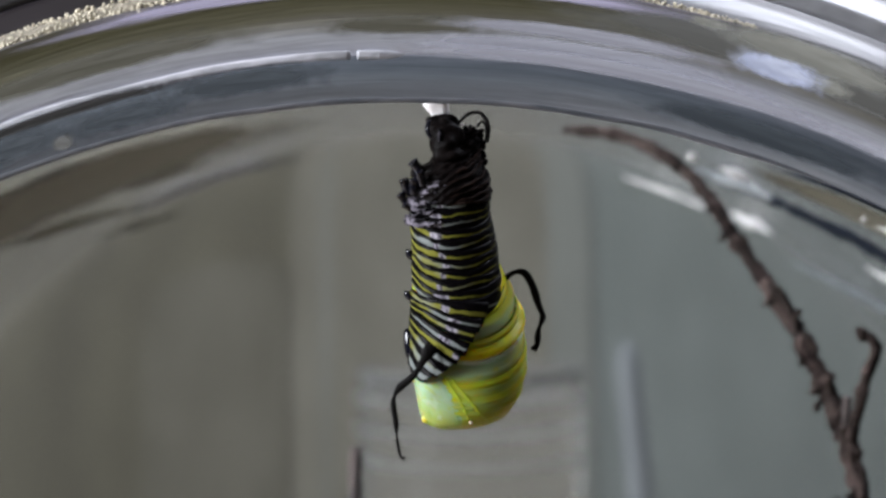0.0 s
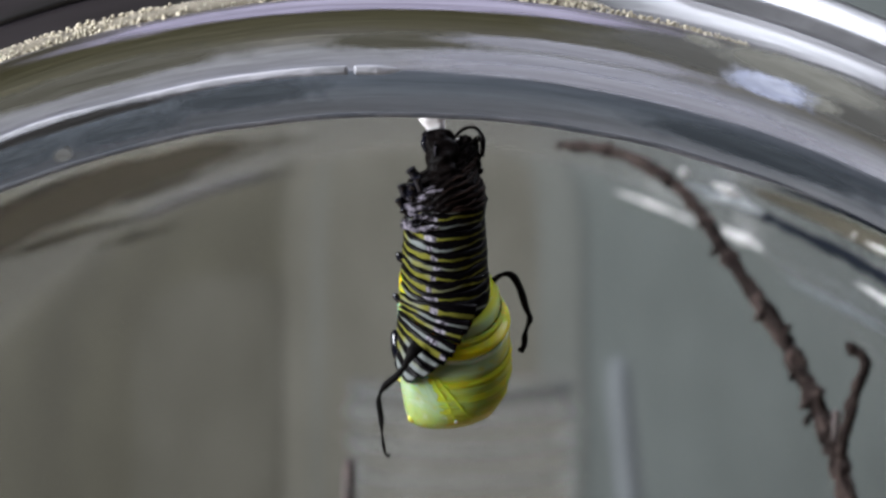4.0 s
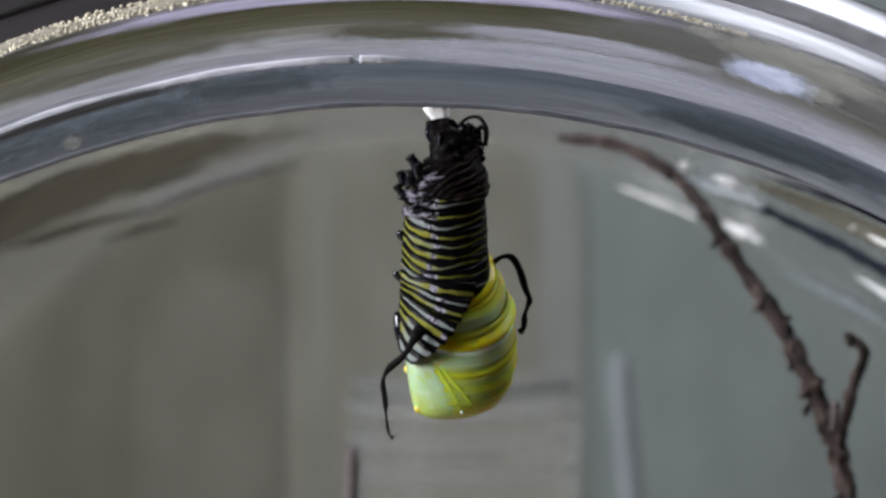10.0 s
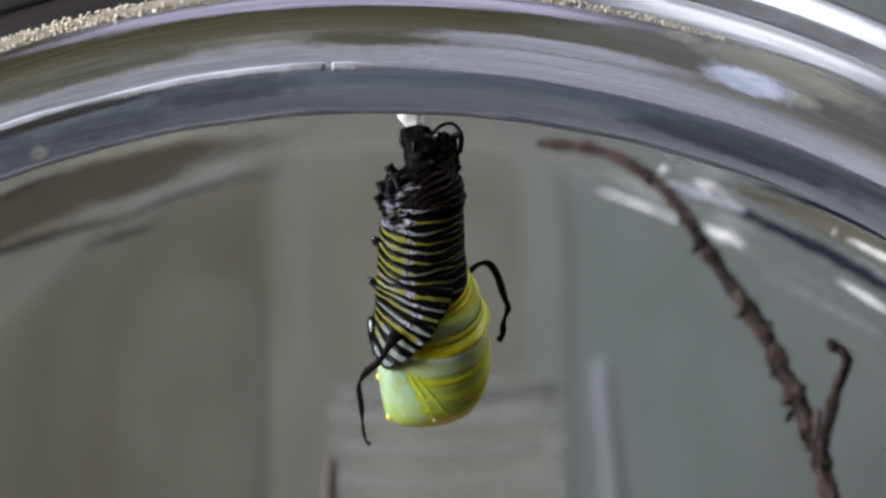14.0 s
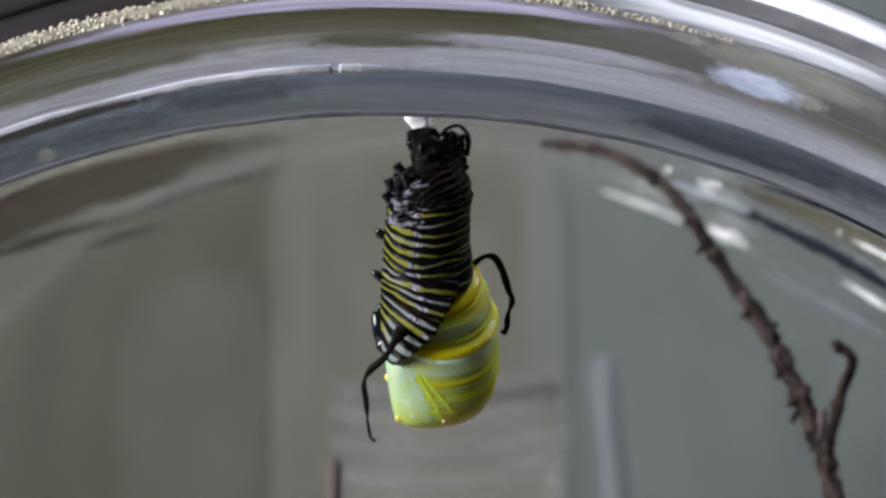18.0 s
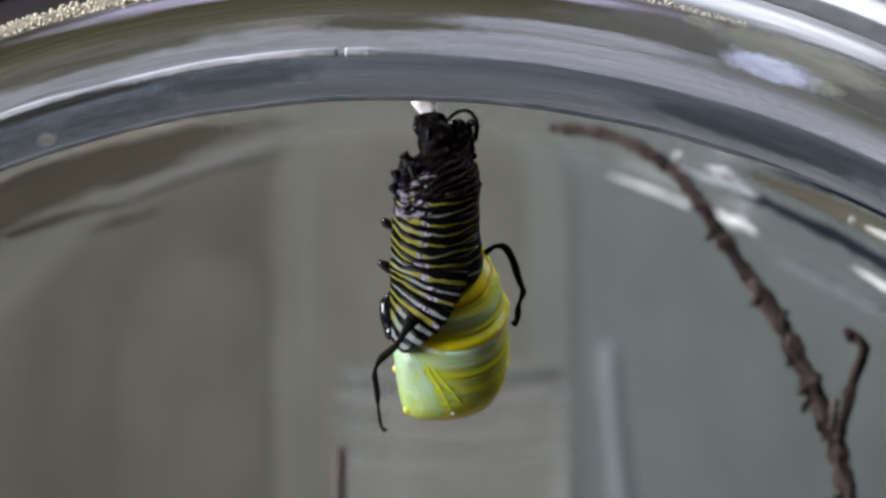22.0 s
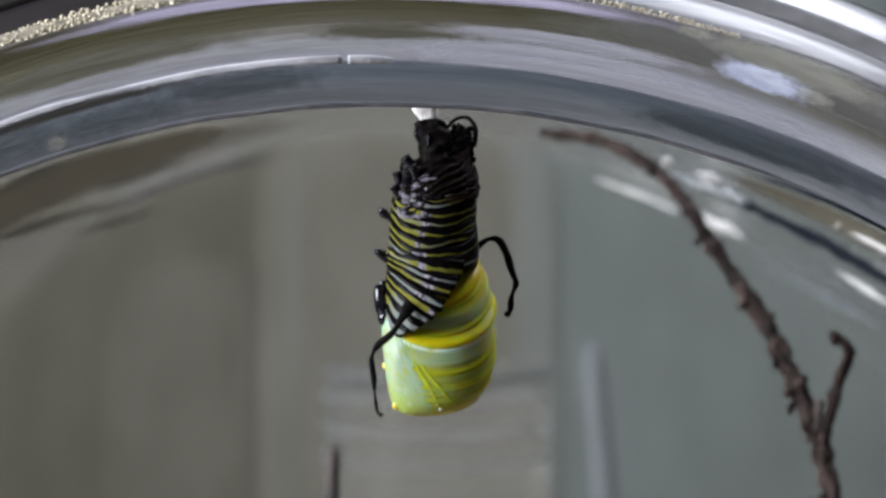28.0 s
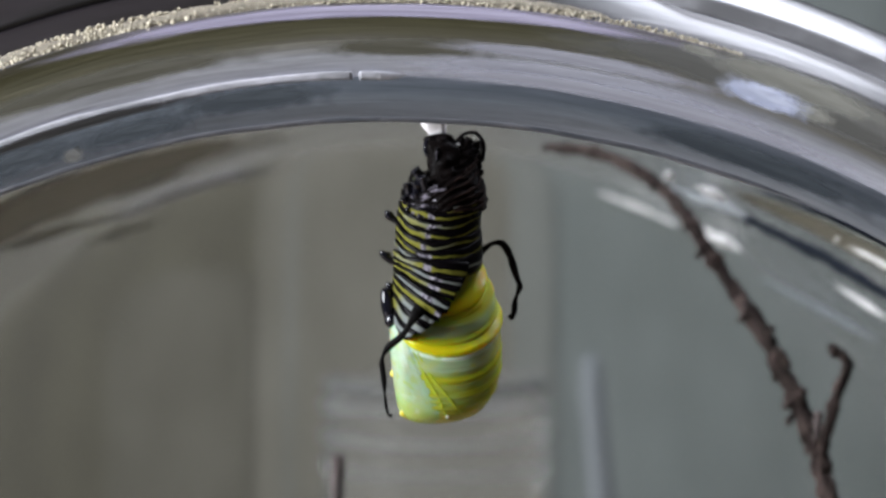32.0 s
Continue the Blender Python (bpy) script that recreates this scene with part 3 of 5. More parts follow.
def tube(bm, path, radius, sides=12, flat=1.0, rough=0.0, grain=300.0):
    """A tapered tube along path. radius: a function of 0..1; flat: the depth over the width; rough: relief in parts of the radius."""
    rings, n = [], len(path)
    for i, c in enumerate(path):
        d = (path[min(i + 1, n - 1)] - path[max(i - 1, 0)]).normalized()
        side = d.cross(Vector((0, 1, 0)))
        side = side.normalized() if side.length > 1e-4 else Vector((1, 0, 0))
        up = side.cross(d).normalized()
        r = radius(i / (n - 1))
        ring = []
        for k in range(sides):
            a = 2 * math.pi * k / sides
            q = side * math.cos(a) + up * math.sin(a) * flat
            s = r * (1 + rough * noise.noise((c + q * r) * grain))
            ring.append(bm.verts.new(c + q * s))
        rings.append(ring)
    for a, b in zip(rings, rings[1:]):
        for k in range(sides):
            bm.faces.new((a[k], a[(k + 1) % sides], b[(k + 1) % sides], b[k]))
    bm.faces.new(rings[0][::-1])
    bm.faces.new(rings[-1])
    return bm


def ellipsoid(bm, centre, size, turn=0.0, rough=0.0, grain=500.0, u=16, v=10):
    m = Matrix.Translation(centre) @ Matrix.Rotation(turn, 4, "Y") @ Matrix.Diagonal((*size, 1))
    made = bmesh.ops.create_uvsphere(bm, u_segments=u, v_segments=v, radius=1.0, matrix=m)["verts"]
    if rough:
        for w in made:
            d = w.co - Vector(centre)
            w.co = Vector(centre) + d * (1 + rough * noise.noise(w.co * grain))
    return bm


# ---- room ----
JAR_X, JAR_Z, TABLE_Z = -0.006, 0.158, 0.004


def slab(name, lo, hi, mat, label, kind="structure"):
    bm = box(bmesh.new(), lo, hi)
    ob = new(name, mesh_from(name, bm, mat, False))
    return tagged(ob, label, name.split("_")[0], "", kind)


slab("floor", (-1.6, -1.6, -0.80), (1.6, 1.4, -0.75), TABLE_WOOD, "brown wooden floor of the room")
bm = bmesh.new()
for lo, hi in (((-1.6, -1.6, 1.75), (0.38, 1.4, 1.80)), ((1.06, -1.6, 1.75), (1.6, 1.4, 1.80)), ((0.38, -1.6, 1.75), (1.06, 0.05, 1.80)), ((0.38, 0.87, 1.75), (1.06, 1.4, 1.80))):
    box(bm, lo, hi)
tagged(new("ceiling", mesh_from("ceiling", bm, BROWN_PAINT, False)), "dark brown painted ceiling with a roof window opening", "ceiling", "", "structure")
slab("wall_north", (-1.6, 0.9, -0.75), (1.6, 1.0, 1.75), PLASTER, "grey-green plastered wall behind the jar")
for k, (x0, x1, mat, label) in enumerate(((-1.2, -0.0950, OLIVE_WALL, "wide olive-brown board on the wall"), (-0.0950, -0.0790, OLIVE_GREY, "grey-olive board on the wall"), (-0.0790, -0.0715, FAINT_STRIP, "thin pale strip on the wall"),
                                          (-0.0715, 0.047, OLIVE_GREY, "grey-olive board behind the jar"), (0.047, 0.071, PALE_STRIP, "thin pale strip on the wall"))):
    slab("trim_%d" % (k + 1), (x0, 0.8984 - 0.0002 * k, -0.75), (x1, 0.8996, 1.75), mat, label)
# a pale panel with rounded upper corners on the olive-brown board
bm = bmesh.new()
edge = [(-0.177, -0.2), (-0.096, -0.2)]
for cx, cz, a0 in ((-0.096 - 0.012, 0.262 - 0.012, 0), (-0.177 + 0.040, 0.262 - 0.040, 90)):
    r = 0.012 if a0 == 0 else 0.040
    edge += [(cx + r * math.cos(radians(a0 + 9 * k)), cz + r * math.sin(radians(a0 + 9 * k))) for k in range(11)]
front, back = ([bm.verts.new((x, y, z)) for x, z in edge] for y in (0.8966, 0.8981))
bm.faces.new(front)
bm.faces.new(back[::-1])
for k in range(len(edge)):
    bm.faces.new((front[k], back[k], back[(k + 1) % len(edge)], front[(k + 1) % len(edge)]))
tagged(new("trim_panel", mesh_from("trim_panel", bm, PANEL_GREY, False)), "pale grey-green panel with rounded corners on the wall", "trim", "", "structure")
bm = bmesh.new()
for lo, hi in (((-1.6, -1.5, -0.75), (-1.5, 0.9, 0.3)), ((-1.6, -1.5, 1.2), (-1.5, 0.9, 1.75)), ((-1.6, -1.5, 0.3), (-1.5, -0.95, 1.2)), ((-1.6, 0.05, 0.3), (-1.5, 0.9, 1.2))):
    box(bm, lo, hi)
tagged(new("wall_west", mesh_from("wall_west", bm, OLIVE_WALL, False)), "olive-brown wall with a window opening", "wall", "", "structure")
slab("wall_south", (-1.5, -1.6, -0.75), (1.5, -1.5, 1.75), OLIVE_WALL, "olive-brown wall behind the camera")
slab("wall_east", (1.5, -1.5, -0.75), (1.6, 0.9, 1.75), OLIVE_WALL, "olive-brown wall")

table = thing("table", (0, 0, TABLE_Z), "light brown wooden table under the glass jar", "table")
part("tabletop", box(bmesh.new(), (-0.5, -0.35, -0.03), (0.5, 0.78, 0.0)), TABLE_WOOD, table, smooth=False)
for lx in (-0.45, 0.45):
    for ly in (-0.3, 0.73):
        part("leg", box(bmesh.new(), (lx - 0.03, ly - 0.03, -0.754), (lx + 0.03, ly + 0.03, -0.03)), TABLE_WOOD, table, smooth=False)

# ---- jar lying on its side ----
jar = thing("glass_jar", (JAR_X, 0, JAR_Z), "large clear glass jar lying on its side, mouth open", "jar")


def revolve(profile, steps=240, closed=True, ripple=0.0, grain=40.0, start=-180.0, end=180.0, soft_end=0.15, soft_start=None):
    """Turns a profile of (radius, depth) round the jar's axis, which runs away from the camera; start and end in degrees from the top."""
    bm = bmesh.new()
    uv = bm.loops.layers.uv.new("UVMap")
    whole = end - start > 359.9
    rings = []
    for k in range(steps if whole else steps + 1):
        a = radians(start + (end - start) * k / steps)
        ring = []
        fade = 1.0 if whole else min(1.0, 0.1 + (end - start) / steps * min(k / (soft_start or soft_end), (steps - k) / soft_end))
        mid = sum(r for r, y in profile) / len(profile), sum(y for r, y in profile) / len(profile)
        for r, y in profile:
            q = Vector((math.sin(a), 0, math.cos(a)))
            r, y = mid[0] + (r - mid[0]) * fade, mid[1] + (y - mid[1]) * fade
            s = r * (1 + ripple * noise.noise(Vector((q.x * r, y, q.z * r)) * grain)) if ripple else r
            ring.append(bm.verts.new((q.x * s, y, q.z * s)))
        rings.append(ring)
    n = len(profile)
    for k in range(len(rings) if whole else len(rings) - 1):
        a, b = rings[k], rings[(k + 1) % len(rings)]
        u0, u1 = ((start + (end - start) * (k + d) / steps) / 360 for d in (0, 1))
        for i in range(n if closed else n - 1):
            f = bm.faces.new((a[i], a[(i + 1) % n], b[(i + 1) % n], b[i]))
            for loop, c in zip(f.loops, ((u0, i / n), (u0, (i + 1) / n), (u1, (i + 1) / n), (u1, i / n))):
                loop[uv].uv = c
    if not whole:
        bm.faces.new(rings[0])
        bm.faces.new(rings[-1][::-1])
    return bm


def rounded(r0, r1, y0, y1, bevel, n=4):
    out = []
    for cr, cy, a0 in ((r1 - bevel, y1 - bevel, 0), (r0 + bevel, y1 - bevel, 90), (r0 + bevel, y0 + bevel, 180), (r1 - bevel, y0 + bevel, 270)):
        for k in range(n + 1):
            a = radians(a0 + 90 * k / n)
            out.append((cr + bevel * math.cos(a), cy + bevel * math.sin(a)))
    return out


def jar_part(name, bm, mat, label):
    ob = part(name, bm, mat, jar, label)
    ob.visible_shadow = False
    return ob


def ring_profile(r0, r1, y0, swell, n=18):
    """The section of a ring with a shallow rounded front between two radii."""
    return [(r0 + (r1 - r0) * k / (n - 1), y0 - swell * math.sin(math.pi * k / (n - 1))) for k in range(n)] + [(r1, 0.008), ((r0 + r1) / 2 + 0.0004, 0.008), (r0 + 0.0014, 0.004)]


jar_part("lip", revolve(ring_profile(0.1294, 0.1346, -0.0018, 0.0009), steps=360, ripple=0.0009, grain=55), GLASS_LIP, "thick glass lip with reflected blue-grey in its tint")
# the bead's highlight is put into its pale colour and ends past the top
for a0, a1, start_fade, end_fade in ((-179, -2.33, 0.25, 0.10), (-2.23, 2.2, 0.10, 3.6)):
    jar_part("bead", revolve(rounded(0.1341, 0.1352, -0.0026, 0.002, 0.0004, 6), steps=900 if a1 - a0 > 9 else 60, start=a0, end=a1, soft_end=end_fade, soft_start=start_fade, ripple=0.0016, grain=110), BEAD_SHINE, "thin glass bead with its highlight in the colour")
jar_part("collar", revolve(ring_profile(0.1345, 0.1391, -0.0017, 0.0005), steps=360, ripple=0.0006, grain=60), GLASS_COLLAR, "glass collar with pale reflected tones in its tint")
jar_part("neck_groove", revolve(ring_profile(0.1386, 0.1436, -0.0016, -0.0003), steps=360, ripple=0.0006, grain=60), GLASS_GROOVE, "glass groove with refracted olive in its tint")


def bevel_band(r0, r1, y0, t0, t1, n=8):
    """A convex band whose face leans back from t0 to t1 degrees between two radii, with a flat back."""
    out, y = [], y0
    for k in range(n + 1):
        r = r0 + (r1 - r0) * k / n
        out.append((r, y))
        y += (r1 - r0) / n * math.tan(radians(t0 + (t1 - t0) * (k + 0.5) / n))
    return out[::-1] + [(r0, y0 + 0.012), (r1, y0 + 0.012)]


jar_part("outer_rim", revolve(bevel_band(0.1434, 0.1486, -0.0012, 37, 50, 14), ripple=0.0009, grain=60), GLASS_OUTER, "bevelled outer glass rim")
# reflected grey is put into this groove's colour, on the right side only
jar_part("rim_groove", revolve(rounded(0.1478, 0.1501, 0.0022, 0.014, 0.0006), steps=120, start=6, end=70, soft_end=9.0), RIM_GREY, "shallow glass groove with reflected grey in its colour")
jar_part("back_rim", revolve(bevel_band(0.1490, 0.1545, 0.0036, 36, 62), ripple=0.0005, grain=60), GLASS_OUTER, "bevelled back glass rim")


def shell(path, thick):
    """A wall of even thickness along a profile of (radius, depth)."""
    inner, outer = list(path), []
    for k, (r, y) in enumerate(path):
        (r0, y0), (r1, y1) = path[max(k - 1, 0)], path[min(k + 1, len(path) - 1)]
        d = math.hypot(r1 - r0, y1 - y0)
        outer.append((max(0.0006, r + (y1 - y0) / d * thick), y - (r1 - r0) / d * thick))
    return inner + outer[::-1]


BACK, CORNER, WALL_IN = 0.300, 0.050, 0.1390
side = [(0.1310, 0.0044), (0.1318, 0.010), (0.1340, 0.018), (0.1375, 0.030), (WALL_IN, 0.045), (WALL_IN, 0.10), (WALL_IN, 0.16)]
side += [(WALL_IN - CORNER + CORNER * math.cos(radians(a)), BACK - CORNER + CORNER * math.sin(radians(a))) for a in range(0, 91, 9)]
side += [(0.07, BACK), (0.03, BACK - 0.001), (0.0006, BACK - 0.0015)]
jar_part("jar_body", revolve(shell(side, 0.003), ripple=0.003, grain=20), GLASS_SIDE, "clear slightly rippled glass body")
jar_part("inner_edge", revolve(rounded(0.12900, 0.12960, -0.0024, -0.0010, 0.0002), steps=180, start=-60, end=24, soft_end=7.0, ripple=0.0012, grain=120), GLASS_EDGE, "thin pale edge of the lip")
jar_part("inner_edge", revolve(rounded(0.12890, 0.12912, -0.0024, -0.0014, 0.0001), steps=90, start=21, end=50, soft_end=4.0), DARK_LINE, "thin dark edge of the lip")


def streak(y0, a0, y1, a1, width, mat, label, radius=0.1372):
    """A tube in place of a reflected line on the glass between two places, each by depth and degrees from the top."""
    pts = []
    for k in range(25):
        t = k / 24
        a, y = radians(a0 + (a1 - a0) * t), y0 + (y1 - y0) * t
        pts.append(Vector((math.sin(a) * radius, y, math.cos(a) * radius)))
    bm = tube(bmesh.new(), pts, lambda t: width * (0.08 + 0.92 * math.sin(math.pi * t) ** 0.7), 10, 1.0, 0.7, 330)
    jar_part("reflected_streak", bm, mat, label)


# window reflections and refractions in the side glass, built as pale and dark tubes
BRIGHT, DULL, DARK = "window reflection on the glass as a bright tube", "pale reflected streak on the glass", "dark refracted line on the side glass"
streak(0.2692, 19.8, 0.2600, 29.0, 0.0009, SHINE, BRIGHT)
streak(0.1356, 23.2, 0.1344, 26.0, 0.0008, SHINE, BRIGHT)
streak(0.2290, 29.8, 0.2225, 34.0, 0.0010, SHINE, BRIGHT)
streak(0.1380, 20.7, 0.1376, 21.6, 0.0008, SHINE, BRIGHT)
streak(0.1640, 24.5, 0.1100, 43.0, 0.0011, DARK_LINE, DARK)
streak(0.0960, 24.5, 0.0450, 37.0, 0.0005, DARK_LINE, DARK)
streak(0.0966, 33.1, 0.0850, 37.0, 0.0004, SHINE, BRIGHT)
streak(0.0975, 32.2, 0.0970, 32.5, 0.0007, SHINE, BRIGHT)
streak(0.1605, 38.5, 0.1440, 42.8, 0.0005, SHINE, BRIGHT)
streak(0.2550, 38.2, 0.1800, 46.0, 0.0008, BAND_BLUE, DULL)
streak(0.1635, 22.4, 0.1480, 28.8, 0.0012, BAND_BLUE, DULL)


def rim_reflection(r0, r1, a0, a1, y, mat, label, steps=40):
    """A thin patch that paints a reflection on the front of the rim between two radii and two angles from the top."""
    bm = bmesh.new()
    uv = bm.loops.layers.uv.new("UVMap")
    sheets = []
    for depth in (y, y + 0.00015):
        sheets.append([[bm.verts.new((math.sin(radians(a0 + (a1 - a0) * k / steps)) * (r0 + (r1 - r0) * j / 6), depth, math.cos(radians(a0 + (a1 - a0) * k / steps)) * (r0 + (r1 - r0) * j / 6))) for j in range(7)] for k in range(steps + 1)])
    for sheet in sheets:
        for k in range(steps):
            for j in range(6):
                f = bm.faces.new((sheet[k][j], sheet[k + 1][j], sheet[k + 1][j + 1], sheet[k][j + 1]))
                for loop, (du, dv) in zip(f.loops, ((0, 0), (1, 0), (1, 1), (0, 1))):
                    loop[uv].uv = ((k + du) / steps, (j + dv) / 6)
    jar_part("reflection_patch", bm, mat, label)


def wall_refraction(y0, a0, y1, a1, half, mat, label, radius=0.1382, steps=30):
    """A thin line that paints a refraction on the jar's inner wall between two places, each by depth and degrees from
    the top; half: its reach in depth.
    """
    bm = bmesh.new()
    uv = bm.loops.layers.uv.new("UVMap")
    for r in (radius, radius - 0.00015):
        sheet = []
        for k in range(steps + 1):
            t = k / steps
            a = radians(a0 + (a1 - a0) * t) + 0.010 * noise.noise(Vector((t * 3, y0 * 90, 2.0)))
            mid = y0 + (y1 - y0) * t
            sheet.append([bm.verts.new((math.sin(a) * r, mid + half * (j / 3 - 1), math.cos(a) * r)) for j in range(7)])
        for k in range(steps):
            for j in range(6):
                f = bm.faces.new((sheet[k][j], sheet[k + 1][j], sheet[k + 1][j + 1], sheet[k][j + 1]))
                for loop, (du, dv) in zip(f.loops, ((0, 0), (1, 0), (1, 1), (0, 1))):
                    loop[uv].uv = ((k + du) / steps, (j + dv) / 6)
    jar_part("refraction_line", bm, mat, label)


for y0, a0, y1, a1, half, mat, label in (
        (0.1120, -33.5, 0.1235, -24.6, 0.0085, REFRACT_DARK, "dark brown refracted line on the glass"), (0.0920, -29.0, 0.1035, -23.0, 0.0055, REFRACT_DARK, "dark brown refracted line on the glass"),
        (0.1390, -32.5, 0.1660, -20.2, 0.0085, REFRACT_DARK, "dark grey refracted line on the glass"), (0.1450, -36.5, 0.2350, -27.5, 0.0180, REFRACT_OLIVE, "olive refracted band on the glass"),
        (0.2350, -35.5, 0.2950, -27.5, 0.0130, REFRACT_OLIVE, "olive refracted band on the glass"), (0.2250, -33.0, 0.2700, -13.0, 0.0120, REFRACT_BLUE, "lilac-grey refracted line on the glass"),
        (0.1150, -42.0, 0.1600, -8.0, 0.0500, REFRACT_TINT, "area of the glass with refracted olive painted on"), (0.1300, 23.0, 0.0750, 42.0, 0.0200, REFRACT_TINT, "olive refracted band on the glass"), (0.0850, -38.0, 0.1150, -23.0, 0.0170, REFRACT_OLIVE, "olive refracted band on the glass"), (0.1300, -31.0, 0.1500, -24.0, 0.0060, REFRACT_BLUE, "lilac-grey refracted line on the glass"), (0.1750, -27.5, 0.1950, -19.5, 0.0120, REFRACT_OLIVE, "olive refracted band on the glass")):
    wall_refraction(y0, a0, y1, a1, half, mat, label)

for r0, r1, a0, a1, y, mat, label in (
        (0.1404, 0.1442, 14.5, 25.5, -0.0028, REFLECT_PALE, "pale olive-white reflection painted on the groove"), (0.1382, 0.1440, 6.0, 36.0, -0.0025, REFLECT_MID, "grey reflection painted on the groove"), (0.1384, 0.1436, 20.0, 50.0, -0.0024, REFLECT_MID, "grey reflection painted on the groove"),
        (0.1420, 0.1434, 13.6, 16.0, -0.0028, REFLECT_PALE, "small pale reflection painted on the groove"), (0.1388, 0.1408, 19.8, 22.4, -0.0029, REFLECT_PALE, "whitish end of the painted window reflection"),
        (0.1302, 0.1326, -17.6, -11.0, -0.0031, REFLECT_DARK, "dark reflected streak on the glass lip"), (0.1306, 0.1334, -23.5, -17.2, -0.0031, REFLECT_DARK, "dark reflected streak on the glass lip"),
        (0.1332, 0.1347, -26.0, -9.0, -0.0030, REFRACT_DARK, "dark refracted line under the glass bead"), (0.1296, 0.1316, -18.3, -17.0, -0.0032, REFLECT_MID, "pale fleck on the glass lip"),
        (0.1381, 0.1413, 15.8, 21.2, -0.0030, REFLECT, "bluish-white window reflection painted on the collar"), 
        (0.1296, 0.1346, -34.0, -14.5, -0.0029, REFLECT_DARK, "dark reflected streak on the glass lip"), (0.1298, 0.1334, -17.5, -10.5, -0.0030, REFLECT_DARK, "dark reflected streak on the glass lip"), (0.1310, 0.1344, -13.0, -3.0, -0.0030, REFLECT_DARK, "dark reflected streak on the glass lip"),
        (0.1303, 0.1334, 11.0, 27.0, -0.0030, REFLECT_DARK, "dark reflected streak on the glass lip"), (0.1368, 0.1394, -4.6, 5.4, -0.0025, REFLECT_OLIVE, "olive reflected streak on the collar"),
        (0.1368, 0.1400, -24.0, -6.0, -0.0025, REFLECT_OLIVE, "olive reflected streak on the collar"), (0.1350, 0.1376, -1.0, 20.0, -0.0026, REFLECT_LILAC, "lilac reflected streak on the collar"),
        (0.1417, 0.1435, -19.0, 18.0, -0.0024, REFLECT_VIOLET, "violet-white reflected streak along the rim"), (0.1340, 0.1362, -1.5, 26.0, -0.0030, REFLECT_LILAC, "pale highlight painted along the lip past the bead"), (0.1375, 0.1394, 1.0, 17.0, -0.0027, REFLECT_LILAC, "lilac reflected streak on the collar")):
    rim_reflection(r0, r1, a0, a1, y, mat, label)

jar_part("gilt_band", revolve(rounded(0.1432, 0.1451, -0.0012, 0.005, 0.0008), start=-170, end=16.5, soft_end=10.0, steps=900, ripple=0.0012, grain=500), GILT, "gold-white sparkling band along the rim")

# round grains built for the blurred glints of the gilt rim, too many to count
rng = random.Random(11)
seed_grain = bmesh.new()
bmesh.ops.create_icosphere(seed_grain, subdivisions=2, radius=1.0)
ball = [v.co.copy() for v in seed_grain.verts], [[v.index for v in f.verts] for f in seed_grain.faces]
seed_grain.free()
grains = bmesh.new()
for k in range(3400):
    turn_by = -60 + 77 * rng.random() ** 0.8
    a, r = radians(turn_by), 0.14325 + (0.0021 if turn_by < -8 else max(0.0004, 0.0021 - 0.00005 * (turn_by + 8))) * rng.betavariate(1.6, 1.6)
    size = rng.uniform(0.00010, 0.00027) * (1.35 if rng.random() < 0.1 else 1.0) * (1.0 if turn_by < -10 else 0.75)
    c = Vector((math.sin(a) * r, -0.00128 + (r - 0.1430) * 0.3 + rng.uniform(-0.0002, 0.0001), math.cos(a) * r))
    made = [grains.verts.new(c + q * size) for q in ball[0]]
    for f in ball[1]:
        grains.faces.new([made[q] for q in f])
ob = part("glint_grains", grains, SPARKLE, jar, "gold-white grains built for the blurred glints along the rim")
tagged(ob, kind="stuff")

# ---- what stands behind the jar ----
bottle = thing("ribbed_bottle", (0.0035, 0.64, TABLE_Z), "translucent grey ribbed plastic bottle standing behind the jar", "bottle")
outline = [(0.0005, 0.0), (0.043, 0.0), (0.046, 0.003)]
for k in range(30):
    z = 0.006 + 0.0066 * k
    outline += [(0.0475, z), (0.0475, z + 0.0018), (0.0462, z + 0.0034), (0.0462, z + 0.0050)]
outline += [(0.0475, 0.2050), (0.0470, 0.2090), (0.0440, 0.2120), (0.0330, 0.2145), (0.018, 0.2155), (0.0005, 0.2160)]
bm = revolve(outline, steps=48, closed=False)
bmesh.ops.rotate(bm, verts=bm.verts, cent=(0, 0, 0), matrix=Matrix.Rotation(radians(90), 3, "X"))
part("bottle_body", bm, PALE_PLASTIC, bottle)
for z, r, w in ((0.2105, 0.0462, 0.0021), (0.2010, 0.0478, 0.0012), (0.1880, 0.0478, 0.0010), (0.1750, 0.0478, 0.0010)):
    hoop = [Vector((r * math.cos(radians(q)), r * math.sin(radians(q)), z)) for q in range(0, 361, 6)]
    part("ring", tube(bmesh.new(), hoop, lambda t: w, 10), RING_PLASTIC if z > 0.21 else RING_DULL, bottle, "pale moulded ring round the bottle")
rod = thing("slender_rod", (0.0685, 0.62, TABLE_Z), "pale blue slender plastic rod leaning behind the jar", "rod")
part("shaft", tube(bmesh.new(), smooth_path([(0.0225, 0, 0), (0.0140, 0, 0.08), (0.0060, 0, 0.155), (0.0012, 0, 0.205), (0, 0, 0.224)], 8), lambda t: lerp(((0, 0.0062), (0.8, 0.0050), (0.97, 0.0036), (1, 0.0016)), t), 16), BLUE_PLASTIC, rod)

# ---- twigs ----


def knobbly(base_r, tip_r, knots):
    def radius(t):
        r = base_r + (tip_r - base_r) * t
        for at, size, width in knots:
            r *= 1 + size * math.exp(-((t - at) / width) ** 2)
        return r
    return radius


twig = thing("forked_twig", (0.09, 0.084, 0.078), "dry brown forked twig leaning inside the jar", "twig")


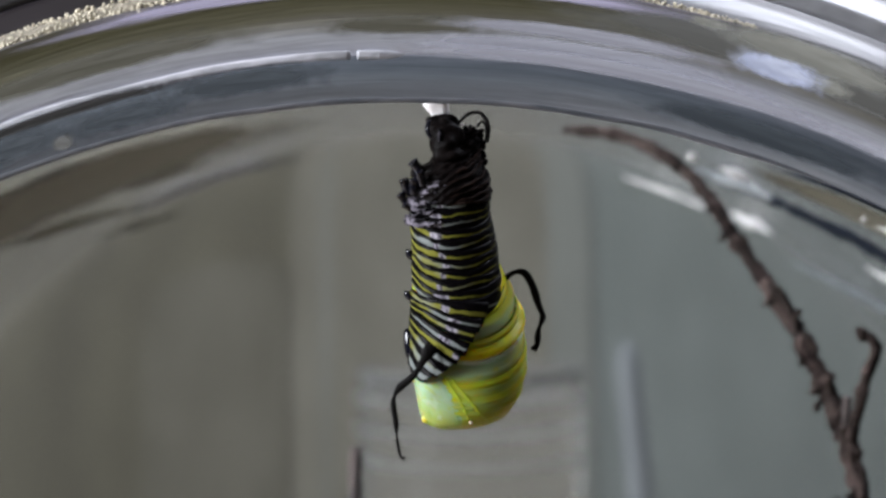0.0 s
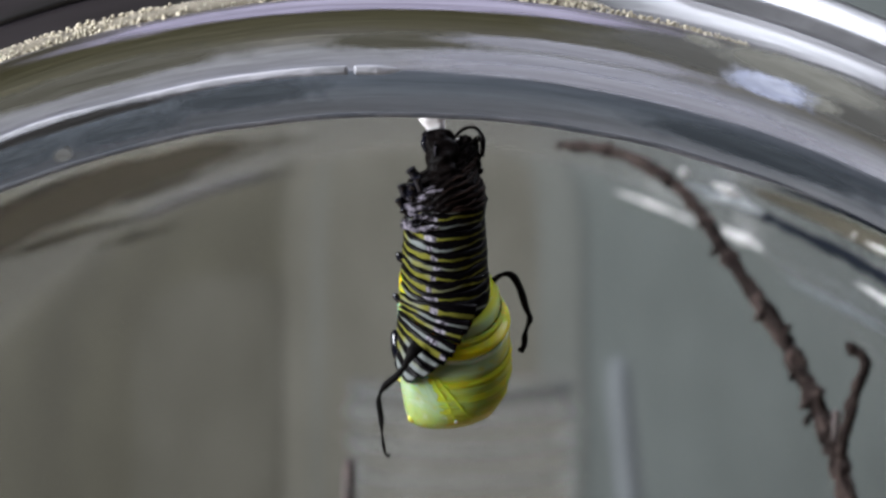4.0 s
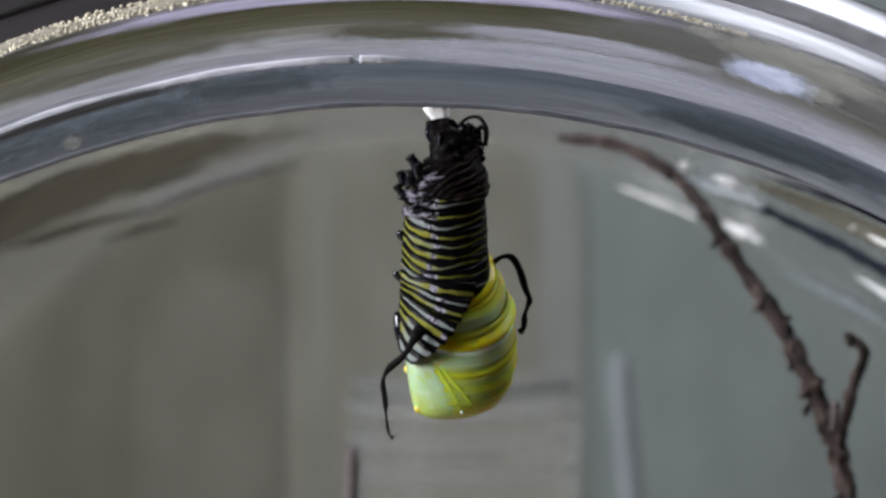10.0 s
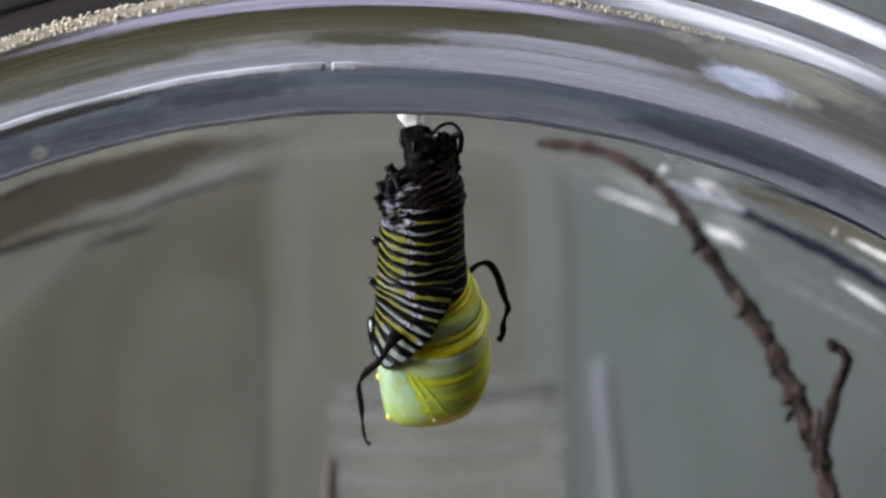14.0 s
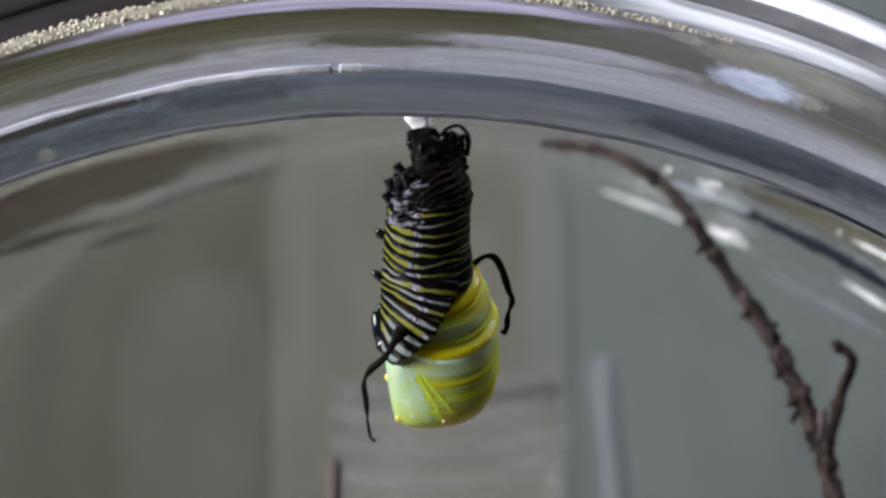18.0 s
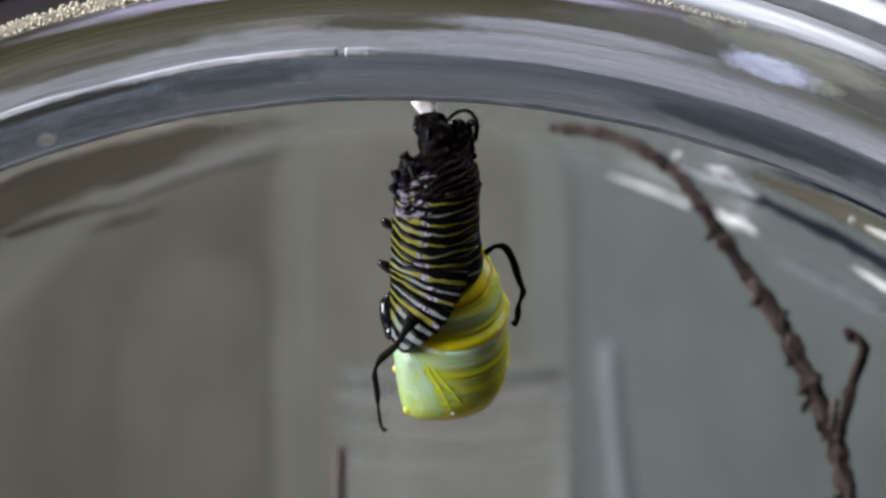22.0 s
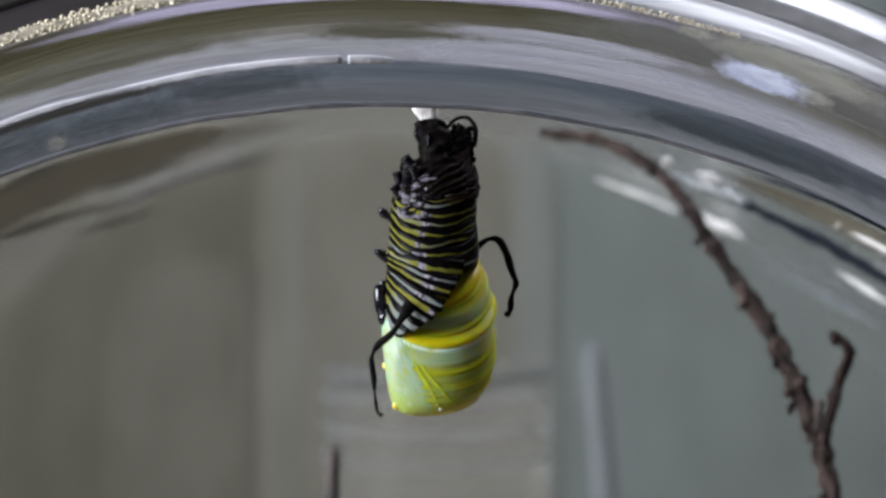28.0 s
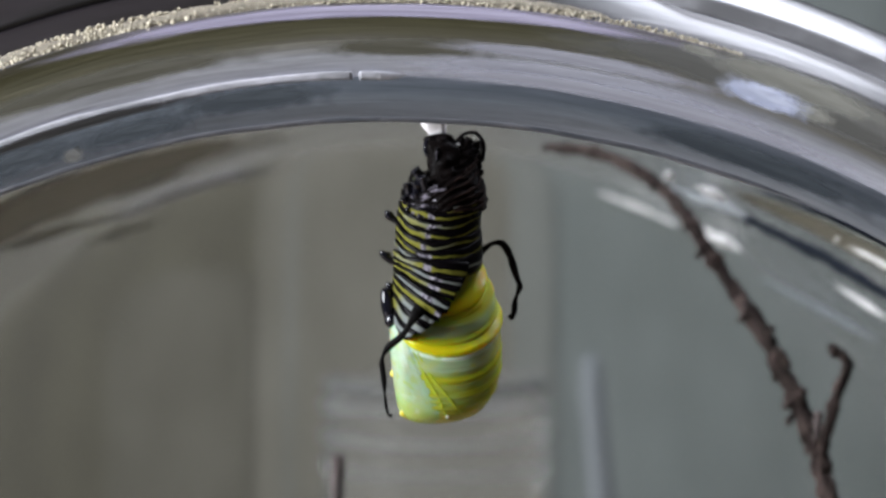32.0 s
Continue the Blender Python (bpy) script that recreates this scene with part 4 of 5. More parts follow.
def twig_part(name, points, radius, mat, parent, steps=16, rough=0.5):
    o = Vector(parent.location)
    return part(name, tube(bmesh.new(), [p - o for p in smooth_path(points, steps)], lambda t: 0.75 * radius(t) * (1 + 0.16 * noise.noise(Vector((t * 60, 3, 7)))), 14, 1.0, rough, 620.0), mat, parent)


twig_part("stem", ((0.090, 0.080, 0.078), (0.083, 0.081, 0.15), (0.0735, 0.083, 0.195), (0.0666, 0.084, 0.220), (0.0649, 0.0865, 0.2278), (0.0632, 0.0895, 0.2377), (0.0617, 0.091, 0.2415), (0.0602, 0.0925, 0.2464),
                   (0.0581, 0.0945, 0.2509), (0.0563, 0.098, 0.2558), (0.0536, 0.101, 0.2605), (0.0514, 0.104, 0.2647), (0.0492, 0.1065, 0.268), (0.0465, 0.110, 0.2731), (0.0441, 0.115, 0.2775),
                   (0.0416, 0.119, 0.2814), (0.0388, 0.123, 0.2844), (0.0355, 0.128, 0.287), (0.0315, 0.134, 0.2893), (0.0273, 0.140, 0.2907), (0.0209, 0.148, 0.2917)),
          knobbly(0.0024, 0.0012, ((0.30, 0.3, 0.012), (0.36, 0.25, 0.010), (0.42, 0.3, 0.012), (0.50, 0.35, 0.014), (0.62, 0.35, 0.012), (0.72, 0.25, 0.012), (0.80, 0.35, 0.012), (0.86, 0.3, 0.010), (0.93, 0.35, 0.012), (0.97, 0.3, 0.010))), BARK, twig, 22)
twig_part("side_shoot", ((0.0632, 0.0895, 0.2370), (0.0637, 0.088, 0.2399), (0.0643, 0.0865, 0.2436), (0.0651, 0.085, 0.2483), (0.0662, 0.084, 0.2517), (0.0666, 0.0835, 0.2533), (0.0657, 0.083, 0.2545), (0.0644, 0.083, 0.2556), (0.0635, 0.083, 0.2553)),
          knobbly(0.0013, 0.0011, ((0.62, 0.35, 0.05), (0.95, 0.5, 0.04), (0.3, 0.2, 0.04))), BARK, twig)
twig_part("side_shoot", ((0.0657, 0.086, 0.2247), (0.0628, 0.085, 0.2271), (0.0611, 0.085, 0.2282), (0.0602, 0.085, 0.2293)), knobbly(0.0013, 0.0009, ((0.8, 0.4, 0.1),)), BARK, twig)
twig_part("side_shoot", ((0.0666, 0.0840, 0.2200), (0.0700, 0.0845, 0.2240), (0.0705, 0.085, 0.2262), (0.0700, 0.0850, 0.2275)), knobbly(0.0012, 0.0009, ((0.9, 0.3, 0.06),)), BARK, twig)
twig_part("side_shoot", ((0.0622, 0.0900, 0.2390), (0.0629, 0.0893, 0.2425), (0.0629, 0.089, 0.2453)), knobbly(0.0012, 0.0009, ((0.9, 0.3, 0.1),)), BARK_TIP, twig)
for x, y, z, dx, dz in ((0.0520, 0.100, 0.2602, -0.8, -0.4), (0.0562, 0.0975, 0.2583, 1.0, 0.9), (0.0567, 0.0945, 0.2506, -0.7, -0.7), (0.0605, 0.0920, 0.2472, 0.8, 0.8), (0.0588, 0.0920, 0.2437, -0.4, -0.9), (0.0584, 0.0920, 0.2458, -0.8, 0.0),
                        (0.0615, 0.0905, 0.2390, -0.5, -0.9), (0.0633, 0.0865, 0.2296, -0.9, -0.2), (0.0441, 0.1150, 0.2763, -0.7, -0.7), (0.0366, 0.1270, 0.2857, -0.7, -0.8), (0.0458, 0.1100, 0.2714, -0.7, -0.8)):
    bud = ellipsoid(bmesh.new(), Vector((x, y, z)) - twig.location, (0.0006, 0.0007, 0.0012), math.atan2(dx, dz), 0.5, 900)
    part("bud", bud, BARK, twig)
stub = thing("thin_twig", (-0.020, 0.112, 0.0285), "thin brown twig standing upright in the jar", "twig")
twig_part("stem", ((-0.020, 0.112, 0.0285), (-0.0205, 0.114, 0.10), (-0.0185, 0.116, 0.18), (-0.0178, 0.118, 0.2347)), knobbly(0.0019, 0.00125, ((0.97, 0.25, 0.02),)), BARK_TIP, stub, 30)

# ---- caterpillar turning into a chrysalis ----
# Lengths in hundredths of the silk-to-tip length's eighth: one unit is 0.068 mm; a runs to the right, b down from the silk.
UNIT = 0.001 / 14.7
HOOK = Vector((-0.0030, 0.0040, 0.2870))


def spot(a, b, depth=0.0):
    return Vector((a * UNIT, depth * UNIT, -b * UNIT))


silk = thing("silk_pad", HOOK + Vector((0, 0, 0.001)), "white silk pad spun on the glass lip", "silk")
bm = bmesh.new()
tube(bm, smooth_path([spot(17, 6), spot(19, 14), spot(22, 24), spot(26, 38)], 6), lambda t: lerp(((0, 25), (0.4, 21), (0.8, 17), (1, 13)), t) * UNIT, 18, 0.7, 0.2, 1100)
part("pad", bm, SILK, silk)

larva = thing("caterpillar", HOOK, "black, yellow and white striped caterpillar shedding its skin", "caterpillar")

TUBE_MID = ((0, 42), (60, 42), (160, 38), (210, 36), (260, 38), (300, 53), (340, 60), (400, 62))
TUBE_R = ((0, 62), (60, 66), (110, 68), (160, 70), (210, 73), (260, 77), (300, 91), (340, 98), (400, 100))
BODY_MID = ((150, 34), (230, 40), (270, 48), (310, 56), (360, 60), (410, 62), (450, 63.5), (490, 60), (520, 53), (538, 43), (548, 38), (551, 37))
BODY_R = ((150, 46), (230, 51), (262, 63), (285, 78), (310, 89), (360, 97), (410, 99), (450, 95.5), (490, 87), (520, 74), (538, 54), (546, 34), (550, 16), (551, 2))
# by how much the front of each body ring hangs lower than its sides
LEAN = ((190, 40), (260, 62), (400, 66), (470, 50), (520, 20), (545, 4), (551, 0))

body = new("pupa")
body.parent = larva
tagged(body, "soft yellow-green chrysalis emerging from the split skin")


def pupa_point(b, phi, out=0.0):
    r = lerp(BODY_R, b) + out
    return spot(lerp(BODY_MID, b) + r * math.sin(phi), b + lerp(LEAN, b) * math.cos(phi), -r * 0.80 * math.cos(phi))


def pupa_band(b0, b1, bulge, label, rows=12, phi0=-math.pi, phi1=math.pi, sides=64, wrinkle=2.2):
    bm = bmesh.new()
    closed = phi1 - phi0 > 6.2
    rings = []
    for i in range(rows + 1):
        t = i / rows
        b = b0 + (b1 - b0) * t
        swell = bulge * math.sin(math.pi * t ** 1.3) ** 0.8 if 0 < t < 1 else 0.0
        ring = []
        for k in range(sides + (0 if closed else 1)):
            phi = phi0 + (phi1 - phi0) * k / sides
            w = wrinkle * noise.noise(Vector((phi * 1.6, b * 0.06, b0))) + 0.5 * wrinkle * noise.noise(Vector((phi * 6, b * 0.12, b0))) + 0.55 * wrinkle * noise.noise(Vector((phi * 1.2, b * 0.45, 5.0)))
            ring.append(bm.verts.new(pupa_point(b, phi, swell * (0.62 + 0.38 * math.sin(phi)) + w * math.sin(math.pi * t))))
        rings.append(ring)
    uv = bm.loops.layers.uv.new("UVMap")
    for i, (p, q) in enumerate(zip(rings, rings[1:])):
        n = len(p)
        v0, v1 = ((b0 + (b1 - b0) * (i + d) / rows) / 551 for d in (0, 1))
        for k in range(n if closed else n - 1):
            f = bm.faces.new((p[k], p[(k + 1) % n], q[(k + 1) % n], q[k]))
            u0, u1 = k / sides, (k + 1) / sides
            for loop, c in zip(f.loops, ((u0, v0), (u1, v0), (u1, v1), (u0, v1))):
                loop[uv].uv = c
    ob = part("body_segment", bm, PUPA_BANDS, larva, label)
    ob.parent = body
    return ob


segments = []
for b0, b1, bulge, label in (
        (170, 222, 2, "pale grey-green segment"), (222, 240, 6, "yellow ridge"), (240, 264, 2, "pale grey-green segment"),
        (264, 290, 8, "broad yellow ridge"), (290, 298, 1.5, "yellow-green seam"), (298, 328, 2.5, "pale green segment"),
        (328, 340, 2.5, "yellow-green ridge"), (340, 362, 8.5, "broad yellow ridge"),
        (362, 367, 1.2, "thin white line"), (367, 396, 2, "green segment"), (396, 412, 2.6, "yellow-green ridge"),
        (412, 430, 1.6, "green segment"), (430, 450, 2.6, "yellow-green ridge"), (450, 460, 1.2, "green segment"), (460, 480, 2.4, "yellow-green ridge"), (480, 551, 1, "yellow-green rounded tip")):
    segments.append((pupa_band(b0, b1, bulge, label), b0))

# the wing case lies over the body on the side of the head
WING_EDGE = ((335, -66), (361, -43), (393, -30), (427, -20), (470, -11), (500, -7), (546, 0))
bm = bmesh.new()
rings = []
for i in range(25):
    b = 335 + 211 * i / 24
    end = radians(lerp(WING_EDGE, b))
    ring = []
    for k in range(33):
        phi = radians(-140) + (end - radians(-140)) * k / 32
        rim = min(1.0, (1 - k / 32) * 5) ** 0.8
        ring.append(bm.verts.new(pupa_point(b, phi, 0.2 + 6.3 * rim + 0.8 * noise.noise(Vector((phi * 4, b * 0.04, 9))))))
    rings.append(ring)
uv = bm.loops.layers.uv.new("UVMap")
for i, (p, q) in enumerate(zip(rings, rings[1:])):
    for k in range(32):
        f = bm.faces.new((p[k], p[k + 1], q[k + 1], q[k]))
        for loop, c in zip(f.loops, ((k / 32, i / 24), ((k + 1) / 32, i / 24), ((k + 1) / 32, (i + 1) / 24), (k / 32, (i + 1) / 24))):
            loop[uv].uv = c
wing = part("wing_case", bm, WING, larva, "milky pale green wing case")
wing.parent = body
for shift, wide, mat in ((9, 12.0, PUPA_OLIVE), (24, 12.0, PUPA_OLIVE)):
    bm = bmesh.new()
    rows_of = []
    for k in range(37):
        t = k / 36
        b = 343 + 180 * t
        hook = (0.30 + 0.70 * t) * shift + (14 * t ** 4 if shift > 10 else 0)
        reach = wide * (0.25 + 0.75 * math.sin(math.pi * t) ** 0.7)
        rows_of.append([bm.verts.new(pupa_point(b, radians(lerp(WING_EDGE, b) + hook) + reach * q / 6 / 95, -3.2 + 5.6 * math.cos(math.pi * q / 12) ** 2 * math.sin(math.pi * t) ** 0.5)) for q in range(-6, 7)])
    for p, q in zip(rows_of, rows_of[1:]):
        for k in range(12):
            bm.faces.new((p[k], p[k + 1], q[k + 1], q[k]))
    ob = part("leg_case", bm, mat, larva, "slender ridge beside the wing case")
    ob.parent = body
for b, phi, r in ((458, -88, 8.0), (522, -64, 8.0), (504, 4, 3.2)):
    p = pupa_point(b, radians(phi), 3.5)
    mat = PUPA_WHITE if r < 3.5 else PUPA_YELLOW
    ob = part("spot", ellipsoid(bmesh.new(), p, (r * UNIT, r * 0.7 * UNIT, r * UNIT)), mat, larva, "raised pale spot" if r < 3.5 else "yellow knob")
    ob.parent = body

# folds of the old skin, from the crumpled top down to the split
LEFT_B = ((-0.60, 45), (-0.30, 105), (0.0, 165), (0.2, 203), (0.38, 238), (0.5, 256), (0.58, 262), (0.66, 274), (0.74, 285), (0.82, 300), (0.90, 325), (0.96, 362), (1.0, 395))
RIGHT_B = ((-0.60, 35), (-0.30, 95), (0.0, 155), (0.2, 193), (0.38, 230), (0.5, 262), (0.58, 298), (0.66, 322), (0.74, 345), (0.82, 368), (0.90, 390), (0.96, 407), (1.0, 417))
RIGHT_A = ((0.5, 106), (0.58, 86), (0.66, 77), (0.74, 66), (0.82, 50), (0.90, 30), (0.96, 8), (1.0, -14))
FOLD_AT = [-0.57, -0.48, -0.39, -0.30, -0.21, -0.12, -0.03, 0.06, 0.15, 0.24, 0.33, 0.42, 0.50, 0.58, 0.65, 0.72, 0.785, 0.845, 0.90, 0.945, 0.985]
FOLDS = len(FOLD_AT)
folds = []


def fold(i):
    s = FOLD_AT[i]
    ds = 0.09 if s < 0.6 else 0.06
    lb, rb = lerp(LEFT_B, s), lerp(RIGHT_B, s)
    high = 1.35 * max(9, lerp(LEFT_B, s + ds / 2) - lerp(LEFT_B, s - ds / 2))
    high_r = 1.35 * max(9, lerp(RIGHT_B, s + ds / 2) - lerp(RIGHT_B, s - ds / 2))
    if s > 0.88:
        high_r = 14
    mid_b = (lb + rb) / 2
    mid, rad = lerp(TUBE_MID, mid_b), lerp(TUBE_R, mid_b) + (3 if s > 0.5 else 0)
    closed = s <= 0.5
    phi0, phi1, depth = -math.pi, math.pi, 0.95
    if not closed:
        phi1 = math.asin(max(-0.95, min(0.98, (lerp(RIGHT_A, s) - mid) / rad)))
        slant = 0.8 * (math.asin(max(-0.95, min(0.98, (lerp(RIGHT_A, s + ds / 2) - mid) / rad))) - math.asin(max(-0.95, min(0.98, (lerp(RIGHT_A, s - ds / 2) - mid) / rad))))
        phi0, depth = radians(-150), 0.98
    sides, rows = 72, 7
    bm = bmesh.new()
    uv = bm.loops.layers.uv.new("UVMap")
    reach = math.sin(phi1) if not closed else 1.0
    origin = spot(mid, mid_b)
    outer, inner = [], []
    for k in range(sides + 1):
        phi = phi0 + (phi1 - phi0) * k / sides
        across = (math.sin(phi) + 1) / (reach + 1)
        b_mid = lb + (rb - lb) * across + (26 * math.cos(phi) - 18 * max(0.0, -math.sin(phi)) ** 2 if closed else 8 * math.sin(math.pi * max(0.0, min(1.0, across))))
        tall = high + (high_r - high) * max(0, min(1, across))
        col_o, col_i = [], []
        for j in range(rows + 1):
            v = j / rows
            wave = 6.5 * noise.noise(Vector((phi * 1.3, i * 0.9, 3.1))) + 1.6 * noise.noise(Vector((phi * 5, i * 2.3, v)))
            b = b_mid + tall * (v - 0.5) + wave
            r = rad + 1.5 + 3.2 * math.sin(math.pi * v) + 3.0 * (0.5 - v) + 1.3 * noise.noise(Vector((phi * 3, i * 3.7, v * 2)))
            turn = phi if closed else phi + slant * (v - 0.5) * (k / sides) ** 4
            for store, rr in ((col_o, r), (col_i, r - 3.0)):
                store.append(bm.verts.new(spot(mid + rr * math.sin(turn), b, -rr * depth * math.cos(turn)) - origin))
        outer.append(col_o)
        inner.append(col_i)

    def quad(vs, coords):
        f = bm.faces.new(vs)
        for loop, c in zip(f.loops, coords):
            loop[uv].uv = c

    for k in range(sides):
        u0, u1 = ((phi0 + (phi1 - phi0) * q / sides) / (2 * math.pi) for q in (k, k + 1))
        for j in range(rows):
            v0, v1 = j / rows, (j + 1) / rows
            c = ((u0 * 3, v0), (u1 * 3, v0), (u1 * 3, v1), (u0 * 3, v1))
            quad((outer[k][j], outer[k + 1][j], outer[k + 1][j + 1], outer[k][j + 1]), c)
            quad((inner[k][j], inner[k][j + 1], inner[k + 1][j + 1], inner[k + 1][j]), (c[0], c[3], c[2], c[1]))
        for j in (0, rows):
            quad((outer[k][j], inner[k][j], inner[k + 1][j], outer[k + 1][j]), ((u0, 0),) * 4)
    for k, phi in ((0, phi0), (sides, phi1)):
        u = phi / (2 * math.pi) * 3
        for j in range(rows):
            quad((outer[k][j], outer[k][j + 1], inner[k][j + 1], inner[k][j]), ((u, j / rows), (u, (j + 1) / rows), (u, (j + 1) / rows), (u, j / rows)))
    pale = i in (0, 2, 4, 6, 8, 12, 14, 16, 18, 19, 20)
    ob = part("skin_fold", bm, SKIN_WHITE if pale else SKIN_YELLOW, larva, "black skin fold with a white stripe" if pale else "black skin fold with a yellow stripe")
    ob.location = origin
    folds.append((ob, mid, mid_b))
    return ob


for i in range(FOLDS):
    fold(i)

# crumpled black skin gathered round the tail end, open at the top, with ridges that fan up to one side
COLLAR_MID = ((36, 77), (50, 71), (65, 62), (80, 53), (95, 48), (110, 45), (130, 41), (150, 39), (180, 37))
COLLAR_R = ((36, 20), (50, 29), (65, 37), (80, 45), (95, 54), (110, 64), (130, 72), (150, 75), (180, 77))


def collar_point(b, phi, out=0.0):
    mid, r = lerp(COLLAR_MID, b), lerp(COLLAR_R, b) + out
    return spot(mid + r * math.sin(phi), b, -r * 0.92 * math.cos(phi))


bm = bmesh.new()
outer, inner = [], []
for k in range(132):
    phi = 2 * math.pi * k / 132
    ragged = abs(noise.noise(Vector((phi * 6, 2.2, 0)))) * 9
    top = 30 + (7 * (1 - math.sin(phi)) if math.sin(phi) > 0 else 7 - 18 * math.sin(phi)) + ragged
    low = 146 + 18 * math.cos(phi) + 6 * noise.noise(Vector((math.sin(phi) * 3, math.cos(phi) * 3, 8)))
    ring_o, ring_i = [], []
    for j in range(61):
        b = top + (low - top) * j / 60
        w = b + 46 * math.sin(phi) - 10 * math.cos(phi) + 13 * noise.noise(Vector((math.sin(phi) * 1.6, math.cos(phi) * 1.6, b * 0.022)))
        ridge = (1 - abs(math.sin(w * math.pi / 15))) ** 1.5
        rag = noise.noise(Vector((math.sin(phi) * 5, math.cos(phi) * 5, b * 0.12)))
        out = 4.2 * ridge + 2.6 * rag + 1.2 * noise.noise(Vector((math.sin(phi) * 14, math.cos(phi) * 14, b * 0.3)))
        ring_o.append(bm.verts.new(collar_point(b, phi, out)))
        ring_i.append(bm.verts.new(collar_point(b, phi, out - 4)))
    outer.append(ring_o)
    inner.append(ring_i)
for k in range(132):
    p, q, pi, qi = outer[k], outer[(k + 1) % 132], inner[k], inner[(k + 1) % 132]
    for j in range(60):
        bm.faces.new((p[j], q[j], q[j + 1], p[j + 1]))
        bm.faces.new((pi[j], pi[j + 1], qi[j + 1], qi[j]))
    bm.faces.new((p[0], pi[0], qi[0], q[0]))
    bm.faces.new((p[60], q[60], qi[60], pi[60]))
collar = part("crumpled_skin", bm, SKIN_BLACK, larva, "crumpled black skin gathered at the tail")
wrinkles = [(collar, 88, 0.2)]
rng = random.Random(4)
# ridges of the fan
for b0, b1, p0, p1, w in ((112, 70, 0, 62, 2.6), (128, 80, -4, 70, 2.2), (140, 96, 6, 74, 2.6), (150, 112, 2, 76, 2.2), (158, 124, 10, 78, 2.4), (96, 60, 18, 58, 2.0), (164, 140, 4, 76, 2.4), (86, 52, 34, 66, 1.8), (134, 106, 30, 84, 1.8)):
    pts = []
    for k in range(9):
        t = k / 8
        b, phi = b0 + (b1 - b0) * t ** 0.8 + 10 * math.sin(math.pi * t) * rng.uniform(0.3, 0.7), radians(p0 + (p1 - p0) * t)
        pts.append(collar_point(b, phi, 2.5 + rng.uniform(-0.8, 1.2)))
    wrinkles.append((part("wrinkle", tube(bmesh.new(), smooth_path(pts, 4), lambda t: w * UNIT * (0.25 + math.sin(math.pi * t)), 8, 0.8, 0.4, 1100), SKIN_BROWN, larva, "brown-black ridge of dried skin"), 88, 0.2))
# pale crumpled skin on the flank, in small overlapping rolls
for i in range(11):
    b = 112 + 7.0 * i + rng.uniform(-2, 2)
    p0, p1 = -78 + rng.uniform(-6, 14), -16 + rng.uniform(-16, 16)
    tilt, arch, w = rng.uniform(-10, 8), rng.uniform(-2, 9), rng.uniform(3.6, 5.2)
    pts = []
    for k in range(10):
        t = k / 9
        pts.append(collar_point(b + tilt * (t - 0.5) + arch * math.sin(math.pi * t) + rng.uniform(-2.0, 2.0), radians(p0 + (p1 - p0) * t), 0.5 + rng.uniform(-1.5, 1.5)))
    roll = tube(bmesh.new(), smooth_path(pts, 4), lambda t: w * UNIT * (0.25 + 0.75 * math.sin(math.pi * t) ** 0.6), 12, 0.9, 0.55, 1700)
    wrinkles.append((part("wrinkle", roll, SKIN_LILAC, larva, "roll of lilac and black dried skin"), b, 0.5))
for a, b, r in ((68, 37, 9), (82, 35, 10), (93, 40, 8), (98, 58, 6), (99, 74, 6), (101, 86, 5)):
    wrinkles.append((part("skin_lump", ellipsoid(bmesh.new(), spot(a, b, -8), (r * UNIT, r * 1.1 * UNIT, r * 1.1 * UNIT), rng.uniform(-0.6, 0.6), 0.9, 2400, 20, 14), SKIN_BLACK, larva), 80, 0.2))


def limb(name, pts, radius, mat, label, flat=1.0, steps=8, sides=10, rough=0.12):
    path = smooth_path([spot(*p) for p in pts], steps)
    ob = part(name, tube(bmesh.new(), path, lambda t: lerp(radius, t) * UNIT, sides, flat, rough, 900), mat, larva, label)
    return ob


limb("tail_stalk", ((30, 19, 0), (30, 28, -4), (30, 44, -12), (34, 66, -20), (42, 100, -22)), ((0, 9), (0.08, 19), (0.25, 28), (0.6, 29), (1, 34)), SKIN_BLACK, "black stalk hooked into the silk", 0.85, 12, 32, 0.3)
# the stalk's highlight stripe, put in as a thin pale tube
limb("stalk_ridge", ((22, 42, -38), (23, 52, -42), (22, 66, -46)), ((0, 1.2), (0.5, 2.6), (1, 1.0)), SKIN_LILAC, "highlight on the stalk built as a pale ridge")
limb("stalk_ridge", ((9, 24, -18), (3, 36, -20), (5, 52, -22), (10, 62, -24)), ((0, 2), (0.5, 7), (1, 2)), HEAD_BLACK, "glossy side of the stalk")
for a, b, depth, turn, size in ((-15, 92, -34, 0.66, 1.12), (-33, 120, -30, 0.34, 1.0), (-17, 120, -48, 0.06, 1.1), (-37, 144, -30, 0.70, 0.8), (-28, 160, -40, 1.0, 0.7), (-6, 108, -56, 0.3, 0.9)):
    d = Vector((-math.sin(turn), -0.35, math.cos(turn)))
    o = spot(a, b, depth)
    cup = tube(bmesh.new(), smooth_path([o - d * 16 * UNIT, o - d * 4 * UNIT, o + d * 6 * UNIT, o + d * 9 * UNIT, o + d * 10.5 * UNIT], 4), lambda t: size * lerp(((0, 9), (0.45, 7.6), (0.72, 9.0), (0.9, 9.6), (1, 6.5)), t) * UNIT, 16, 0.9, 0.12, 900)
    wrinkles.append((part("proleg", cup, HEAD_BLACK, larva, "glossy black proleg stub"), b, 1.0))

